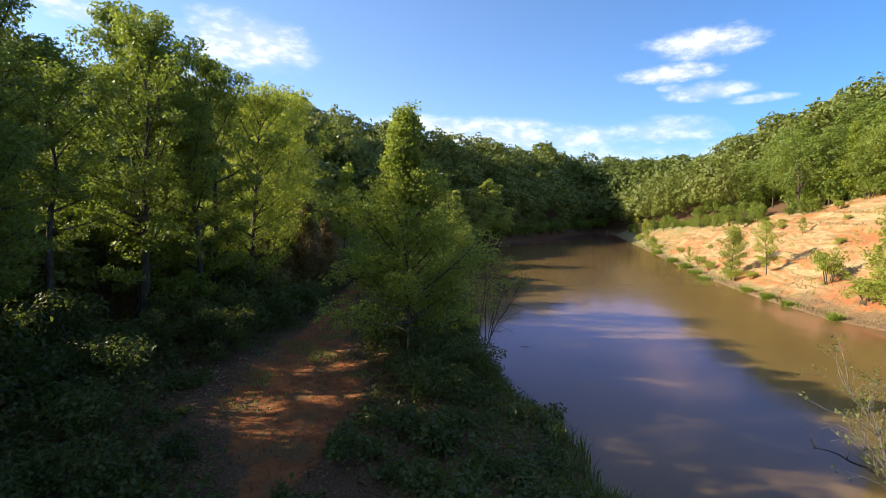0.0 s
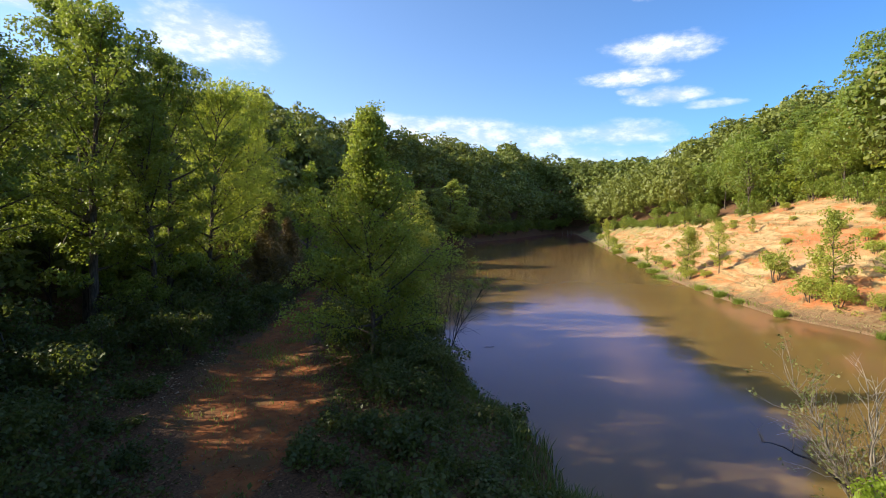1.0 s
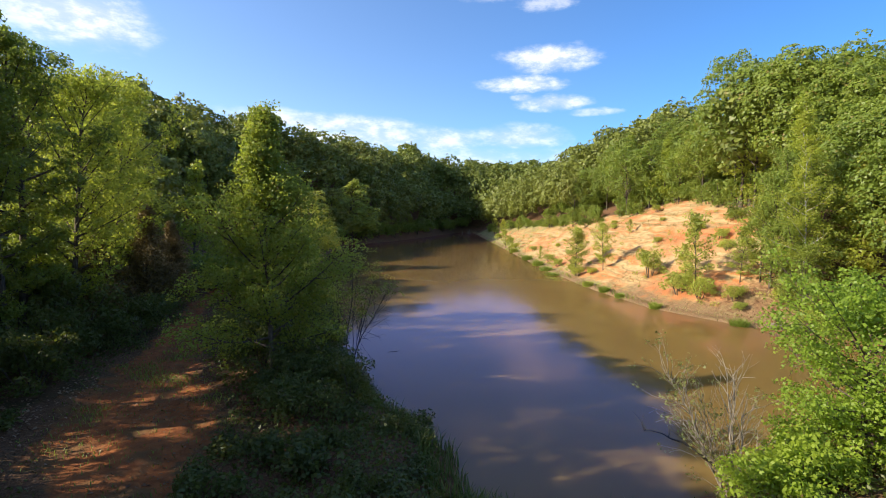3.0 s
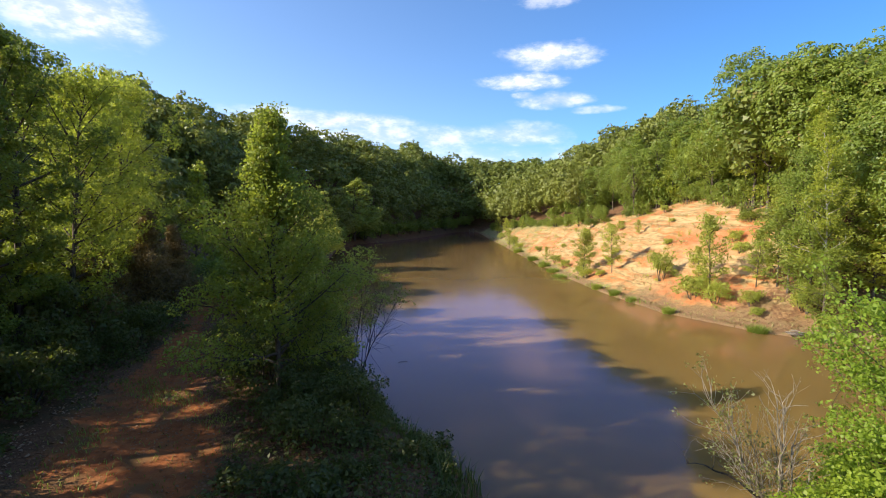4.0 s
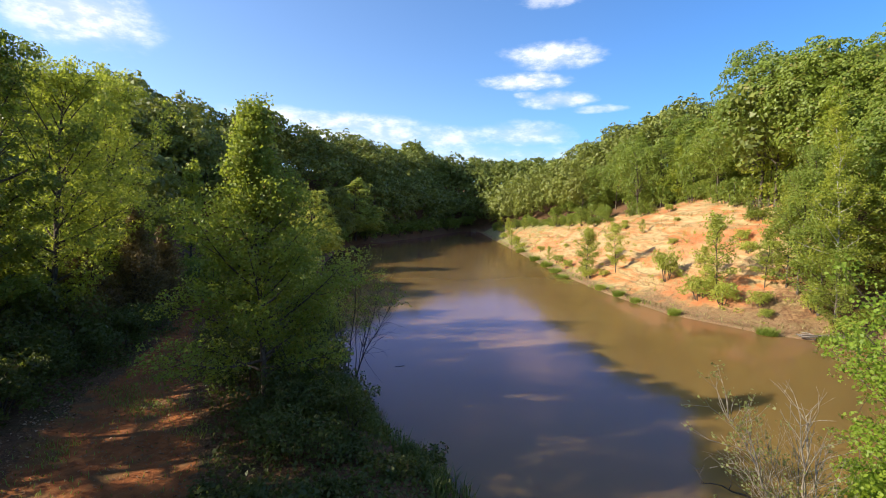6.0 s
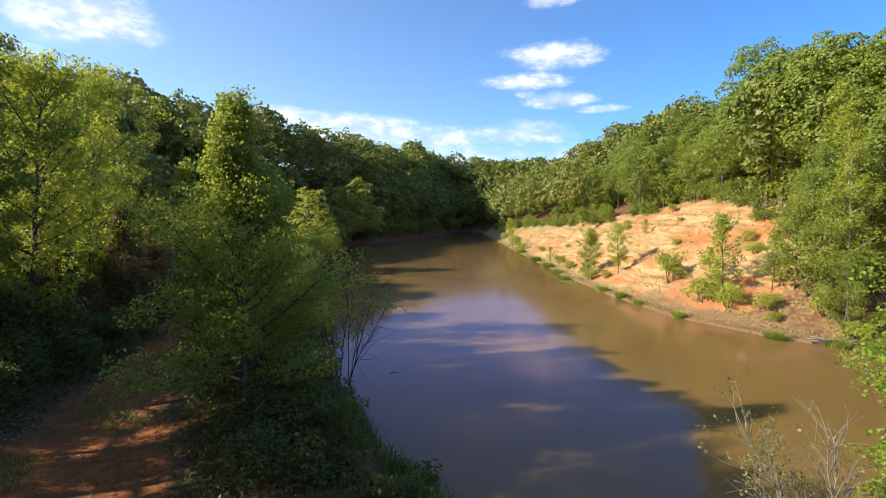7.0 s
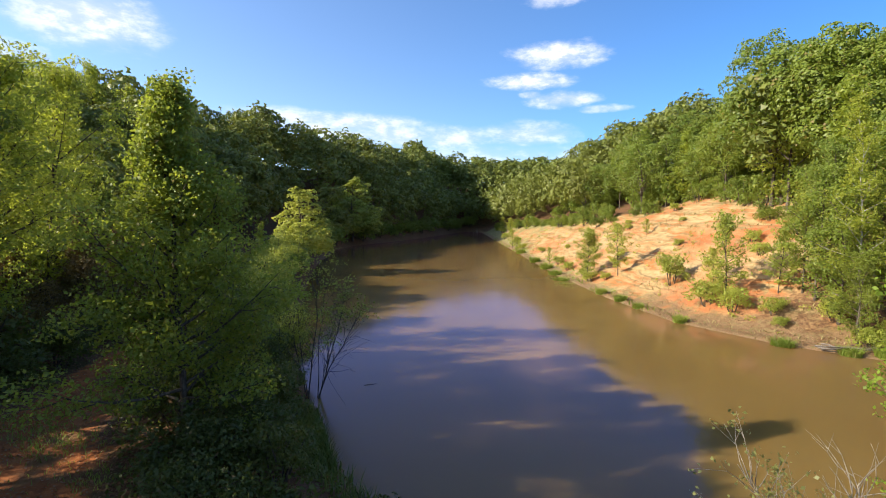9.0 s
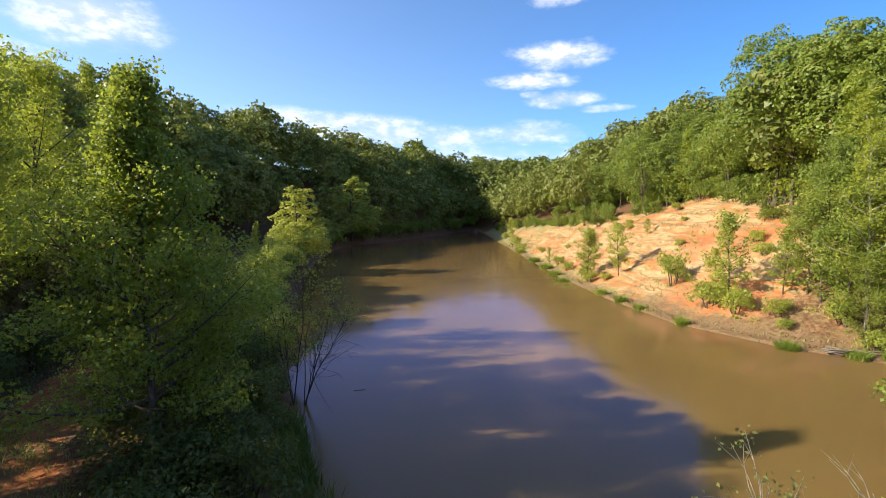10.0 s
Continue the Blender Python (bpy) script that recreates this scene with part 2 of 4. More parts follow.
def water_material():
    m, n = material("muddy_water")
    pos = n.add("ShaderNodeNewGeometry").outputs["Position"]
    col = n.mix(n.ramp(n.noise(pos, 0.06, 3.0), 0.3, 0.7), (0.160, 0.100, 0.033), (0.185, 0.118, 0.040))
    rip = n.noise(n.scaled(pos, (1.0, 0.55, 1.0)), 1.5, 3.0, 0.5)
    slow = n.noise(pos, 0.35, 2.0, 0.5)
    h = n.math("MULTIPLY_ADD", slow, 2.0, rip)
    mud = principled(n, col, 0.9, None, 0.0, None, 0.4)
    purple_gloss = n.add("ShaderNodeBsdfGlossy")
    # purple tint in the reflection stands in for the violet of shaded water
    purple_gloss.inputs["Color"].default_value = (0.93, 0.67, 0.96, 1.0)
    purple_gloss.inputs["Roughness"].default_value = 0.10
    n.put(purple_gloss.inputs["Normal"], bump(n, h, 0.11, 0.04))
    fres = n.add("ShaderNodeFresnel")
    fres.inputs["IOR"].default_value = 1.33
    mx = n.add("ShaderNodeMixShader")
    n.put(mx.inputs[0], fres.outputs[0])
    n.t.links.new(mud, mx.inputs[1])
    n.t.links.new(purple_gloss.outputs[0], mx.inputs[2])
    surface(n, mx.outputs[0])
    return m


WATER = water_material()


# ---------------- mesh helpers ----------------
def mesh_from(name, V, F, mat, smooth=False):
    """A mesh from arrays: vertices (n, 3) and quads (m, 4)."""
    V, F = np.asarray(V, np.float32), np.asarray(F, np.int32)
    me = bpy.data.meshes.new(name)
    me.vertices.add(len(V))
    me.vertices.foreach_set("co", V.ravel())
    me.loops.add(F.size)
    me.loops.foreach_set("vertex_index", F.ravel())
    me.polygons.add(len(F))
    me.polygons.foreach_set("loop_start", np.arange(0, F.size, F.shape[1], dtype=np.int32))
    me.update(calc_edges=True)
    if smooth:
        me.polygons.foreach_set("use_smooth", np.ones(len(F), dtype=bool))
    me.materials.append(mat)
    return me


def joined(parts):
    V, F, k = [], [], 0
    for v, f in parts:
        if len(v):
            V.append(v)
            F.append(f + k)
            k += len(v)
    return np.concatenate(V), np.concatenate(F)


def part(name, data, mat, parent, label="", smooth=False):
    ob = new(name, mesh_from(name, data[0], data[1], mat, smooth))
    ob.parent = parent
    if label:
        tagged(ob, label)
    return ob


def unit(v):
    return v / np.maximum(np.linalg.norm(v, axis=-1, keepdims=True), 1e-9)


def tube(P, R, sides=5):
    """A tapered tube along the points P with the radii R, closed at its end."""
    P, R = np.asarray(P, float), np.asarray(R, float)
    T = unit(np.gradient(P, axis=0))
    ref = np.array([0.31, 0.95, 0.05])
    A = unit(np.cross(T, ref))
    B = np.cross(T, A)
    ang = np.arange(sides) * 2 * math.pi / sides
    ring = (A[:, None] * np.cos(ang)[None, :, None] + B[:, None] * np.sin(ang)[None, :, None]) * R[:, None, None] + P[:, None]
    V = ring.reshape(-1, 3)
    i = np.arange(len(P) - 1)[:, None] * sides
    j = np.arange(sides)[None]
    k = (j + 1) % sides
    F = np.stack([i + j, i + k, i + sides + k, i + sides + j], -1).reshape(-1, 4)
    return V, F


def leaves(rng, C, size, up=0.6, slim=0.62, fold=0.16, vary=0.35, out=None, face=1.0, blade=False):
    """Folded leaf blades at the points C, facing up and, where given, along out."""
    n = len(C)
    N = rng.normal(size=(n, 3)) * 0.75 + np.array([0, 0, up * 1.2])
    N = unit(N if out is None else N + out * face)
    A = unit(np.cross(N, rng.normal(size=(n, 3))))
    B = np.cross(N, A)
    L = size * (1 + vary * rng.uniform(-1, 1, (n, 1)))
    w = L * slim * 0.5
    if blade == "fine":
        V = np.stack([C - A * L * 0.5 - B * w * 0.35, C + A * L * 0.5, C + B * w * 1.35 - A * L * 0.1 + N * L * fold], 1).reshape(-1, 3)
        return V, np.arange(n * 3, dtype=np.int32).reshape(-1, 3)
    V = np.stack([C - A * L * 0.5, C + B * w + N * L * fold - A * L * 0.06, C + A * L * 0.5, C - B * w + N * L * fold - A * L * 0.06], 1).reshape(-1, 3)
    return V, np.arange(n * 4, dtype=np.int32).reshape(-1, 4)


def clump_leaves(rng, centres, radii, per, size, squash=0.62, inner=0.25, **k):
    """Leaves over the upper and outer part of rounded clumps; fine ones are twice as many and smaller."""
    if k.get("blade") == "fine":
        per, size = per * 2, size * 0.72
    per = np.maximum(2, np.round(per * radii ** 2 / np.mean(radii ** 2))).astype(int)
    c = np.repeat(centres, per, 0)
    r = np.repeat(radii, per)[:, None]
    d = unit(rng.normal(size=(len(c), 3)))
    rad = rng.uniform(inner, 1.0, (len(c), 1)) ** 0.55
    return leaves(rng, c + d * rad * r * np.array([1, 1, squash]), size, up=0.35, slim=0.72, out=d, **k)


def profile(kind, u):
    if kind == "oval":
        return np.sin(math.pi * (0.10 + 0.84 * u)) ** 0.75
    if kind == "cone":
        return np.minimum(1.0, 0.55 + 2.5 * u) * (1 - u) ** 0.92 + 0.035
    if kind == "leader":
        return np.minimum(1.0, 0.55 + 2.5 * u) * (1 - u) ** 1.2 + 0.025
    if kind == "spire":
        return np.minimum(1.0, 0.6 + 3 * u) * (1 - u) ** 1.0 + 0.03
    return np.sqrt(np.maximum(0.02, 1 - u * u))          # dome


def limb_groups(br, groups):
    out = {}
    for t, g in zip(br, groups):
        out.setdefault(g, []).append(t)
    return [joined(v) for v in out.values()]


def grown_tree(seed, H, base, R, kind, limbs, n_leaf, leaf, trunk_r, lean=0.0, twigs=3, sides=7, clump=0.2, rise=(8, 60), ragged=0.3, face=0.45, inner=0.2, bough=5, blade="fine"):
    """Trunk, branches and crown of one tree, as arrays, rooted in the origin."""
    rng = np.random.default_rng(seed)
    k = 9
    s = np.linspace(0, 1, k)
    wob = np.cumsum(rng.normal(0, 0.012 * H, (k, 2)), 0) * s[:, None]
    P = np.column_stack([wob[:, 0] + lean * H * s ** 1.5, wob[:, 1], -0.25 + (H * 0.97 + 0.25) * s])
    rad = trunk_r * (1 - s) ** 0.85 + 0.012
    rad[0] *= 1.5
    trunk = tube(P, rad, sides)
    br, grp, cen, size = [], [], [], []
    for i in range(limbs):
        u = ((i + rng.uniform(0.2, 0.8)) / limbs)
        z = base + u * (H - base) * 0.93
        t = z / H
        q = np.array([np.interp(t, s, P[:, 0]), np.interp(t, s, P[:, 1]), z])
        a = i * 2.39996 + rng.uniform(-0.5, 0.5)
        ln = max(0.35, R * float(profile(kind, u)) * rng.uniform(1 - ragged, 1 + ragged * 0.6))
        e = radians(rise[0] + (rise[1] - rise[0]) * u + rng.uniform(-12, 12))
        d = np.array([math.cos(a) * math.cos(e), math.sin(a) * math.cos(e), math.sin(e)])
        w = np.linspace(0, 1, 5)[:, None]
        side = rng.normal(0, 0.10 * ln, 3)
        L = q + d * ln * w + np.array([0, 0, 0.16 * ln]) * w ** 2 + side * w * (1 - w)
        r0 = trunk_r * 0.40 * (1 - 0.75 * u) + 0.010
        br.append(tube(L, r0 * (1 - w[:, 0]) + 0.006, bough))
        grp.append(i)
        for f in np.linspace(0.38, 1.0, twigs + 1):
            p = np.array([np.interp(f, w[:, 0], L[:, j]) for j in range(3)])
            cen.append(p)
            size.append(max(0.22, clump * R * (0.65 + 0.5 * float(profile(kind, u)))))
            if f < 0.99:
                sd = unit(rng.normal(size=3) + d * 0.8 + np.array([0, 0, 0.25]))
                tip = p + sd * ln * rng.uniform(0.22, 0.42)
                br.append(tube(np.stack([p, (p + tip) / 2 + rng.normal(0, 0.03 * ln, 3), tip]), np.array([r0 * 0.42, r0 * 0.28, 0.005]), 3))
                grp.append(i)
                cen.append(tip)
                size.append(max(0.2, clump * R * 0.8))
    for z in np.linspace(0.93, 1.0, 3):
        cen.append(np.array([np.interp(z, s, P[:, 0]), np.interp(z, s, P[:, 1]), z * H]) + rng.normal(0, 0.08, 3))
        size.append(max(0.2, clump * R * 0.55))
    cen, size = np.array(cen), np.array(size) * rng.uniform(0.75, 1.25, len(cen))
    per = max(3, int(n_leaf / len(cen)))
    crown = clump_leaves(rng, cen, size, per, leaf, face=face, inner=inner, blade=blade)
    return trunk, limb_groups(br, grp), crown


def broad_tree(seed, H, base, R, lobes, n_leaf, leaf, trunk_r, slim=0.85, top=0.5, limbs=True, edge=0.1, blade=False, point=0.0):
    """A broadleaf of the woods: a lobed crown of leaf clumps carried by limbs, with shaded gaps between the lobes."""
    rng = np.random.default_rng(seed)
    mid_z, half = base + (H - base) * (1 - top), (H - base) * top
    u = (np.arange(lobes) + 0.5) / lobes
    w = 1 - 1.62 * u                                        # from the top down to the skirt
    a = np.arange(lobes) * 2.39996 + rng.uniform(-0.35, 0.35, lobes)
    q = np.sqrt(np.maximum(0.0, 1 - w * w))
    reach = rng.uniform(0.60, 0.86, lobes)
    q = q * (1 - point * np.maximum(w, 0))
    stretch = np.where(w > 0, half, (H - base) * (1 - top))
    cen = np.column_stack([q * np.cos(a) * R * reach, q * np.sin(a) * R * reach, mid_z + w * stretch * reach])
    rad = R * rng.uniform(0.24, 0.42, lobes) * (1 - 0.8 * point * np.maximum(w, 0))
    spur = rng.choice(lobes, lobes // 2, replace=False)      # small clumps that break the outline
    out = unit(cen[spur] - np.array([0, 0, mid_z]) + np.array([0, 0, 0.3]))
    cen = np.concatenate([cen, cen[spur] + out * rad[spur][:, None] * rng.uniform(0.7, 1.1, (len(spur), 1)) + rng.normal(0, 0.12 * R, (len(spur), 3))])
    rad = np.concatenate([rad, R * rng.uniform(0.10, 0.19, len(spur))])
    per = np.maximum(3, n_leaf * rad ** 2 / np.sum(rad ** 2)).astype(int)
    c, r = np.repeat(cen, per, 0), np.repeat(rad, per)[:, None]
    away = unit(c - np.array([0, 0, mid_z - 0.2 * half]))
    d = unit(rng.normal(size=c.shape) + away * 0.75 + np.array([0, 0, 0.35]))
    P = c + d * r * (1 + rng.normal(0, edge, (len(c), 1))) * np.array([1, 1, 0.72])
    crown = leaves(rng, P, leaf, up=0.25, slim=slim, fold=0.12, vary=0.3, out=d, face=2.0, blade=blade)
    s = np.linspace(0, 1, 7)
    wob = np.cumsum(rng.normal(0, 0.012 * H, (7, 2)), 0) * s[:, None]
    T = np.column_stack([wob, -0.4 + (H * 0.86 + 0.4) * s])
    wood = [tube(T, trunk_r * (1 - 0.9 * s) * np.where(s == 0, 1.4, 1.0), 5)]
    if limbs:
        for p in cen[1:lobes:2]:
            z0 = max(base * 0.7, p[2] - 0.55 * math.hypot(p[0], p[1]) - 0.6)
            b = np.array([np.interp(z0, T[:, 2], T[:, 0]), np.interp(z0, T[:, 2], T[:, 1]), z0])
            m = (b + p) / 2 + np.array([0, 0, 0.08 * H * rng.uniform(0.2, 1)])
            wood.append(tube(np.stack([b, m, p]), np.array([trunk_r * 0.42, trunk_r * 0.26, 0.015]), 3))
    return wood[0], wood[1:], crown


def tree_thing(name, label, arrays, leaf_mat, bark_mat, category="tree", group="", single=False):
    root = tagged(new(name), label, category, group)
    if single:
        part("trunk", arrays[0], bark_mat, root, smooth=True)
        for limb in arrays[1]:
            part("limb", limb, bark_mat, root, smooth=True)
    else:
        part("trunk", joined([arrays[0], *arrays[1]]), bark_mat, root, smooth=True)
    part("crown", arrays[2], leaf_mat, root)
    return root


# ---------------- the lie of the land ----------------
SHORE_LEFT = [(4.0, 12.4), (4.2, 14.8), (3.3, 17.3), (1.9, 19.7), (1.3, 22.5), (0.7, 25.2), (-0.6, 32), (-2.0, 45), (-3.0, 60), (-3.8, 80), (-3.0, 105),
              (0.5, 121), (10.5, 138), (22, 160), (33, 186), (45, 212)]
SHORE_RIGHT = [(54, 216), (42.2, 148), (32.6, 92), (28.0, 65.2), (26.2, 48.4), (26.0, 38.0), (28.7, 31.0), (31.6, 27.6), (35, 25), (36.5, 21.5)]
SHORE_NEAR = [(33, 18.6), (27, 17), (21, 15.0), (15.5, 12.9), (11.2, 11.9), (8.0, 11.0), (5.2, 11.1)]
LAKE = np.array(SHORE_LEFT + SHORE_RIGHT + SHORE_NEAR, float)


def lake_distance(x, y):
    """Metres from the shore, minus inside the lake."""
    x, y = np.asarray(x, float), np.asarray(y, float)
    best = np.full(x.shape, 1e9)
    inside = np.zeros(x.shape, bool)
    for (ax, ay), (bx, by) in zip(LAKE, np.roll(LAKE, -1, 0)):
        dx, dy = bx - ax, by - ay
        t = np.clip(((x - ax) * dx + (y - ay) * dy) / (dx * dx + dy * dy), 0, 1)
        best = np.minimum(best, np.hypot(x - ax - t * dx, y - ay - t * dy))
        if dy:
            inside ^= ((ay > y) != (by > y)) & (x < ax + (y - ay) / dy * dx)
    return np.where(inside, -best, best)


def smooth(v, lo, hi):
    t = np.clip((v - lo) / (hi - lo), 0, 1)
    return t * t * (3 - 2 * t)


def wavy(x, y, s, k=0.0):
    """Cheap rolling unevenness, about -1 to 1."""
    return (np.sin(x * s + 1.3 * np.sin(y * s * 0.7 + k)) + np.sin(y * s * 1.1 + 1.7 * np.sin(x * s * 0.6 + 2 * k)) + np.sin((x + y) * s * 0.53 + k)) / 3


LEFT_Y, LEFT_X = [p[1] for p in SHORE_LEFT[1:]], [p[0] for p in SHORE_LEFT[1:]]
MID_Y, MID_X = (-60, 12, 30, 60, 100, 150, 200, 230, 400), (8, 8, 14, 13, 16, 27, 44, 52, 92)
TRACK = [(-2.6, 2, 0.3), (-3.4, 8.5, 0.35), (-3.8, 10.9, 0.9), (-4.5, 13.0, 1.8), (-5.3, 15.5, 2.5), (-6.0, 18.8, 1.95), (-6.9, 22.6, 1.5), (-7.9, 28, 0.95), (-9.0, 33.4, 0.65), (-9.4, 38, 0.7), (-9.6, 46, 0.7)]


def track_mask(x, y):
    ty, tx, tw = [p[1] for p in TRACK], [p[0] for p in TRACK], [p[2] for p in TRACK]
    off = np.abs(x - np.interp(y, ty, tx)) / np.interp(y, ty, tw)
    return smooth(1.45 - off, 0.0, 0.9) * smooth(y, 7.5, 11) * (1 - smooth(y, 42, 47))


def tree_line(y):
    """How far above the shore the woods of the sunny hillside begin."""
    return np.interp(y, (20, 30, 38, 44, 50, 56, 64, 73, 88, 125, 158, 200, 240), (4, 6, 11, 15, 18, 20, 21, 15.5, 12.0, 10.0, 7, 3, 1))


def land(x, y, fine=True):
    x, y = np.asarray(x, float), np.asarray(y, float)
    d = lake_distance(x, y)
    east = smooth(x - np.interp(y, MID_Y, MID_X), -4, 4) * smooth(y, 19, 27)
    dl = np.interp(y, LEFT_Y, LEFT_X) - x
    d0 = np.interp(y, (0, 36, 50, 75, 100, 122, 150), (14.5, 15.5, 15, 11, 8, 6, 1))
    left = 1.25 * smooth(d, -0.3, 2.6) + np.interp(y, (0, 30, 45, 70, 95, 115, 130, 165, 200, 230, 400), (11, 10, 9.5, 11.5, 17.4, 18.8, 18.8, 18.4, 18.5, 18, 18)) * smooth((dl - d0) / np.interp(y, (0, 38, 60, 120, 160, 400), (44, 42, 40, 36, 27, 27)), -0.05, 1) ** 0.9 + 0.10 * np.clip(dl - d0 - 44, 0, 400)
    dp = np.clip(d, 0, None)
    right = 0.35 * smooth(d, -0.2, 0.8) + 18.5 * (1 - np.exp(-(np.sqrt(dp * dp + 9) - 3) / 23)) - 0.3 * smooth(d, 0, 1) + 0.03 * np.clip(d - 60, 0, 500) + 5.0 * smooth(d, 12, 36) * smooth(y, 78, 104) * (1 - smooth(y, 135, 190))
    near_right = 1.0 * smooth(d, -0.3, 3) + 12 * smooth(x, 40, 80) * (1 - smooth(y, 19, 27))
    z = left * (1 - east) + right * east
    z = np.where((y < 27) & (x > 8), np.maximum(z * smooth(y, 19, 27), near_right * (1 - smooth(y, 19, 27)) + z * smooth(y, 19, 27)), z)
    z = z + (3 + 16 * smooth(x, 18, 32) * (1 - smooth(x, 44, 58)) + 3.5 * smooth(x, 50, 60) * (1 - smooth(x, 100, 120))) * smooth(y, 198, 248) * smooth(d, 0, 30)
    z = z + 11 * np.exp(-((x - 3.0 - 0.2035 * (y - 4.8)) / 6.0) ** 2) * smooth(y, 226, 250)
    z = np.where(d < 0, np.maximum(-1.6, 0.42 * d), z)
    if fine:
        k = smooth(d, 0.0, 4)
        z = z + k * (0.10 * wavy(x, y, 1.3) + 0.05 * wavy(x, y, 3.7, 1.0)) * (1 - 0.6 * track_mask(x, y))
        z = z + k * smooth(d, 4, 30) * 0.5 * wavy(x, y, 0.21, 2.0)
        z = z + east * smooth(d, 2, 5) * (0.09 * np.sin(d * 2.1 + 1.5 * wavy(x, y, 0.12)) + 0.06 * np.sin(d * 4.7 + 2.0 * wavy(x, y, 0.3)))
        z = z - 0.12 * track_mask(x, y) * smooth(d, 0, 3)
    return z


def ground_z(x, y):
    return float(land(np.array([x]), np.array([y]))[0])


def axis(fine_lo, fine_hi, step, far_lo, far_hi, grow=1.12):
    mid = list(np.arange(fine_lo, fine_hi + 1e-6, step))
    up, s = [], step
    v = fine_hi
    while v < far_hi:
        s *= grow
        v += s
        up.append(v)
    down, s = [], step
    v = fine_lo
    while v > far_lo:
        s *= grow
        v -= s
        down.append(v)
    return np.array(down[::-1] + mid + up)


gx, gy = axis(-22, 52, 0.42, -2500, 2500), axis(2, 72, 0.42, -2500, 2500, 1.07)
GX, GY = np.meshgrid(gx, gy)
GZ = land(GX, GY)
GD = lake_distance(GX, GY)
east_side = smooth(GX - np.interp(GY, MID_Y, MID_X), -4, 4) * smooth(GY, 23, 30)
BARE = east_side * (1 - smooth(GD - tree_line(GY), 1.0, 5.0)) * smooth(GY, 30, 40) * (1 - smooth(GY, 190, 215))
BARE = np.maximum(BARE, 0.42 * east_side * (1 - smooth(GD, 6, 12)) * (GY < 45))
STRIP = (1 - smooth(GD, 0.4, np.where(GY < 46, 5.0, 2.6))) * smooth(GD, -1.5, 0) * np.where(east_side > 0.5, 1.0, 0.35)
TRACKM = track_mask(GX, GY)
TURF = east_side * np.clip(0.42 * smooth(GD - tree_line(GY), -3, 1) + 0.55 * (1 - smooth(GD, 1.0, 4.5)) + 0.5 * smooth(GY, 85, 120), 0, 1)
idx = np.arange(GX.size).reshape(GX.shape)
quads = np.stack([idx[:-1, :-1], idx[:-1, 1:], idx[1:, 1:], idx[1:, :-1]], -1).reshape(-1, 4)
verts = np.column_stack([GX.ravel(), GY.ravel(), GZ.ravel()])
on_track = TRACKM.ravel()[quads].mean(1) > 0.12


def sheet(name, faces, label, category):
    used, inv = np.unique(faces, return_inverse=True)
    me = mesh_from(name, verts[used], inv.reshape(-1, 4), GROUND, True)
    for key, arr in (("shore", GD), ("track", TRACKM), ("bare", BARE), ("turf", TURF), ("strip", STRIP)):
        me.attributes.new(key, "FLOAT", "POINT").data.foreach_set("value", arr.ravel()[used].astype(np.float32))
    return tagged(new(name, me), label, category, "", "structure")


sheet("ground", quads[~on_track], "wooded valley ground with leaf litter and bare orange clay hillside", "ground")
sheet("road", quads[on_track], "red clay dirt track with worn grass along the bank", "dirt track")

wx, wy = np.linspace(-9, 62, 24), np.linspace(8, 222, 60)
WX, WY = np.meshgrid(wx, wy)
wi = np.arange(WX.size).reshape(WX.shape)
wq = np.stack([wi[:-1, :-1], wi[:-1, 1:], wi[1:, 1:], wi[1:, :-1]], -1).reshape(-1, 4)
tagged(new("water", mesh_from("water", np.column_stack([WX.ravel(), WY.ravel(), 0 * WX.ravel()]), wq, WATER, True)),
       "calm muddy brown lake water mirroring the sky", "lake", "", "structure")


# ---------------- trees ----------------
def stand(proto, x, y, scale=1.0, turn=0.0, sink=0.05, tall=1.0):
    m = pose(x, y, ground_z(x, y) - sink, 0, 0, turn) @ Matrix.Diagonal((scale, scale, scale * tall, 1))
    return copy_thing(proto, m)


def stand_first(ob, x, y, turn=0.0, sink=0.05):
    ob.matrix_basis = pose(x, y, ground_z(x, y) - sink, 0, 0, turn)
    return ob


mid = [tree_thing("oak_tree", "broad green oak at the edge of the woods", broad_tree(50 + i, 13, b, r, 32, 2300, 0.47, 0.16, slim=1.2, top=tp, blade="fine"), LEAF_WOOD_SHADE, BARK, "tree", "trees of the wooded hillsides")
       for i, (r, b, tp) in enumerate(((4.2, 1.4, 0.5), (3.6, 2.0, 0.45), (4.4, 2.4, 0.42)))]
mid.append(tree_thing("poplar_tree", "slender yellow-green poplar at the edge of the woods", grown_tree(55, 13, 1.0, 3.0, "cone", 20, 1900, 0.42, 0.14, twigs=1, sides=5, clump=0.34, face=1.2, inner=0.45, bough=3), LEAF_LIGHT, BARK, "tree", "trees of the wooded hillsides"))

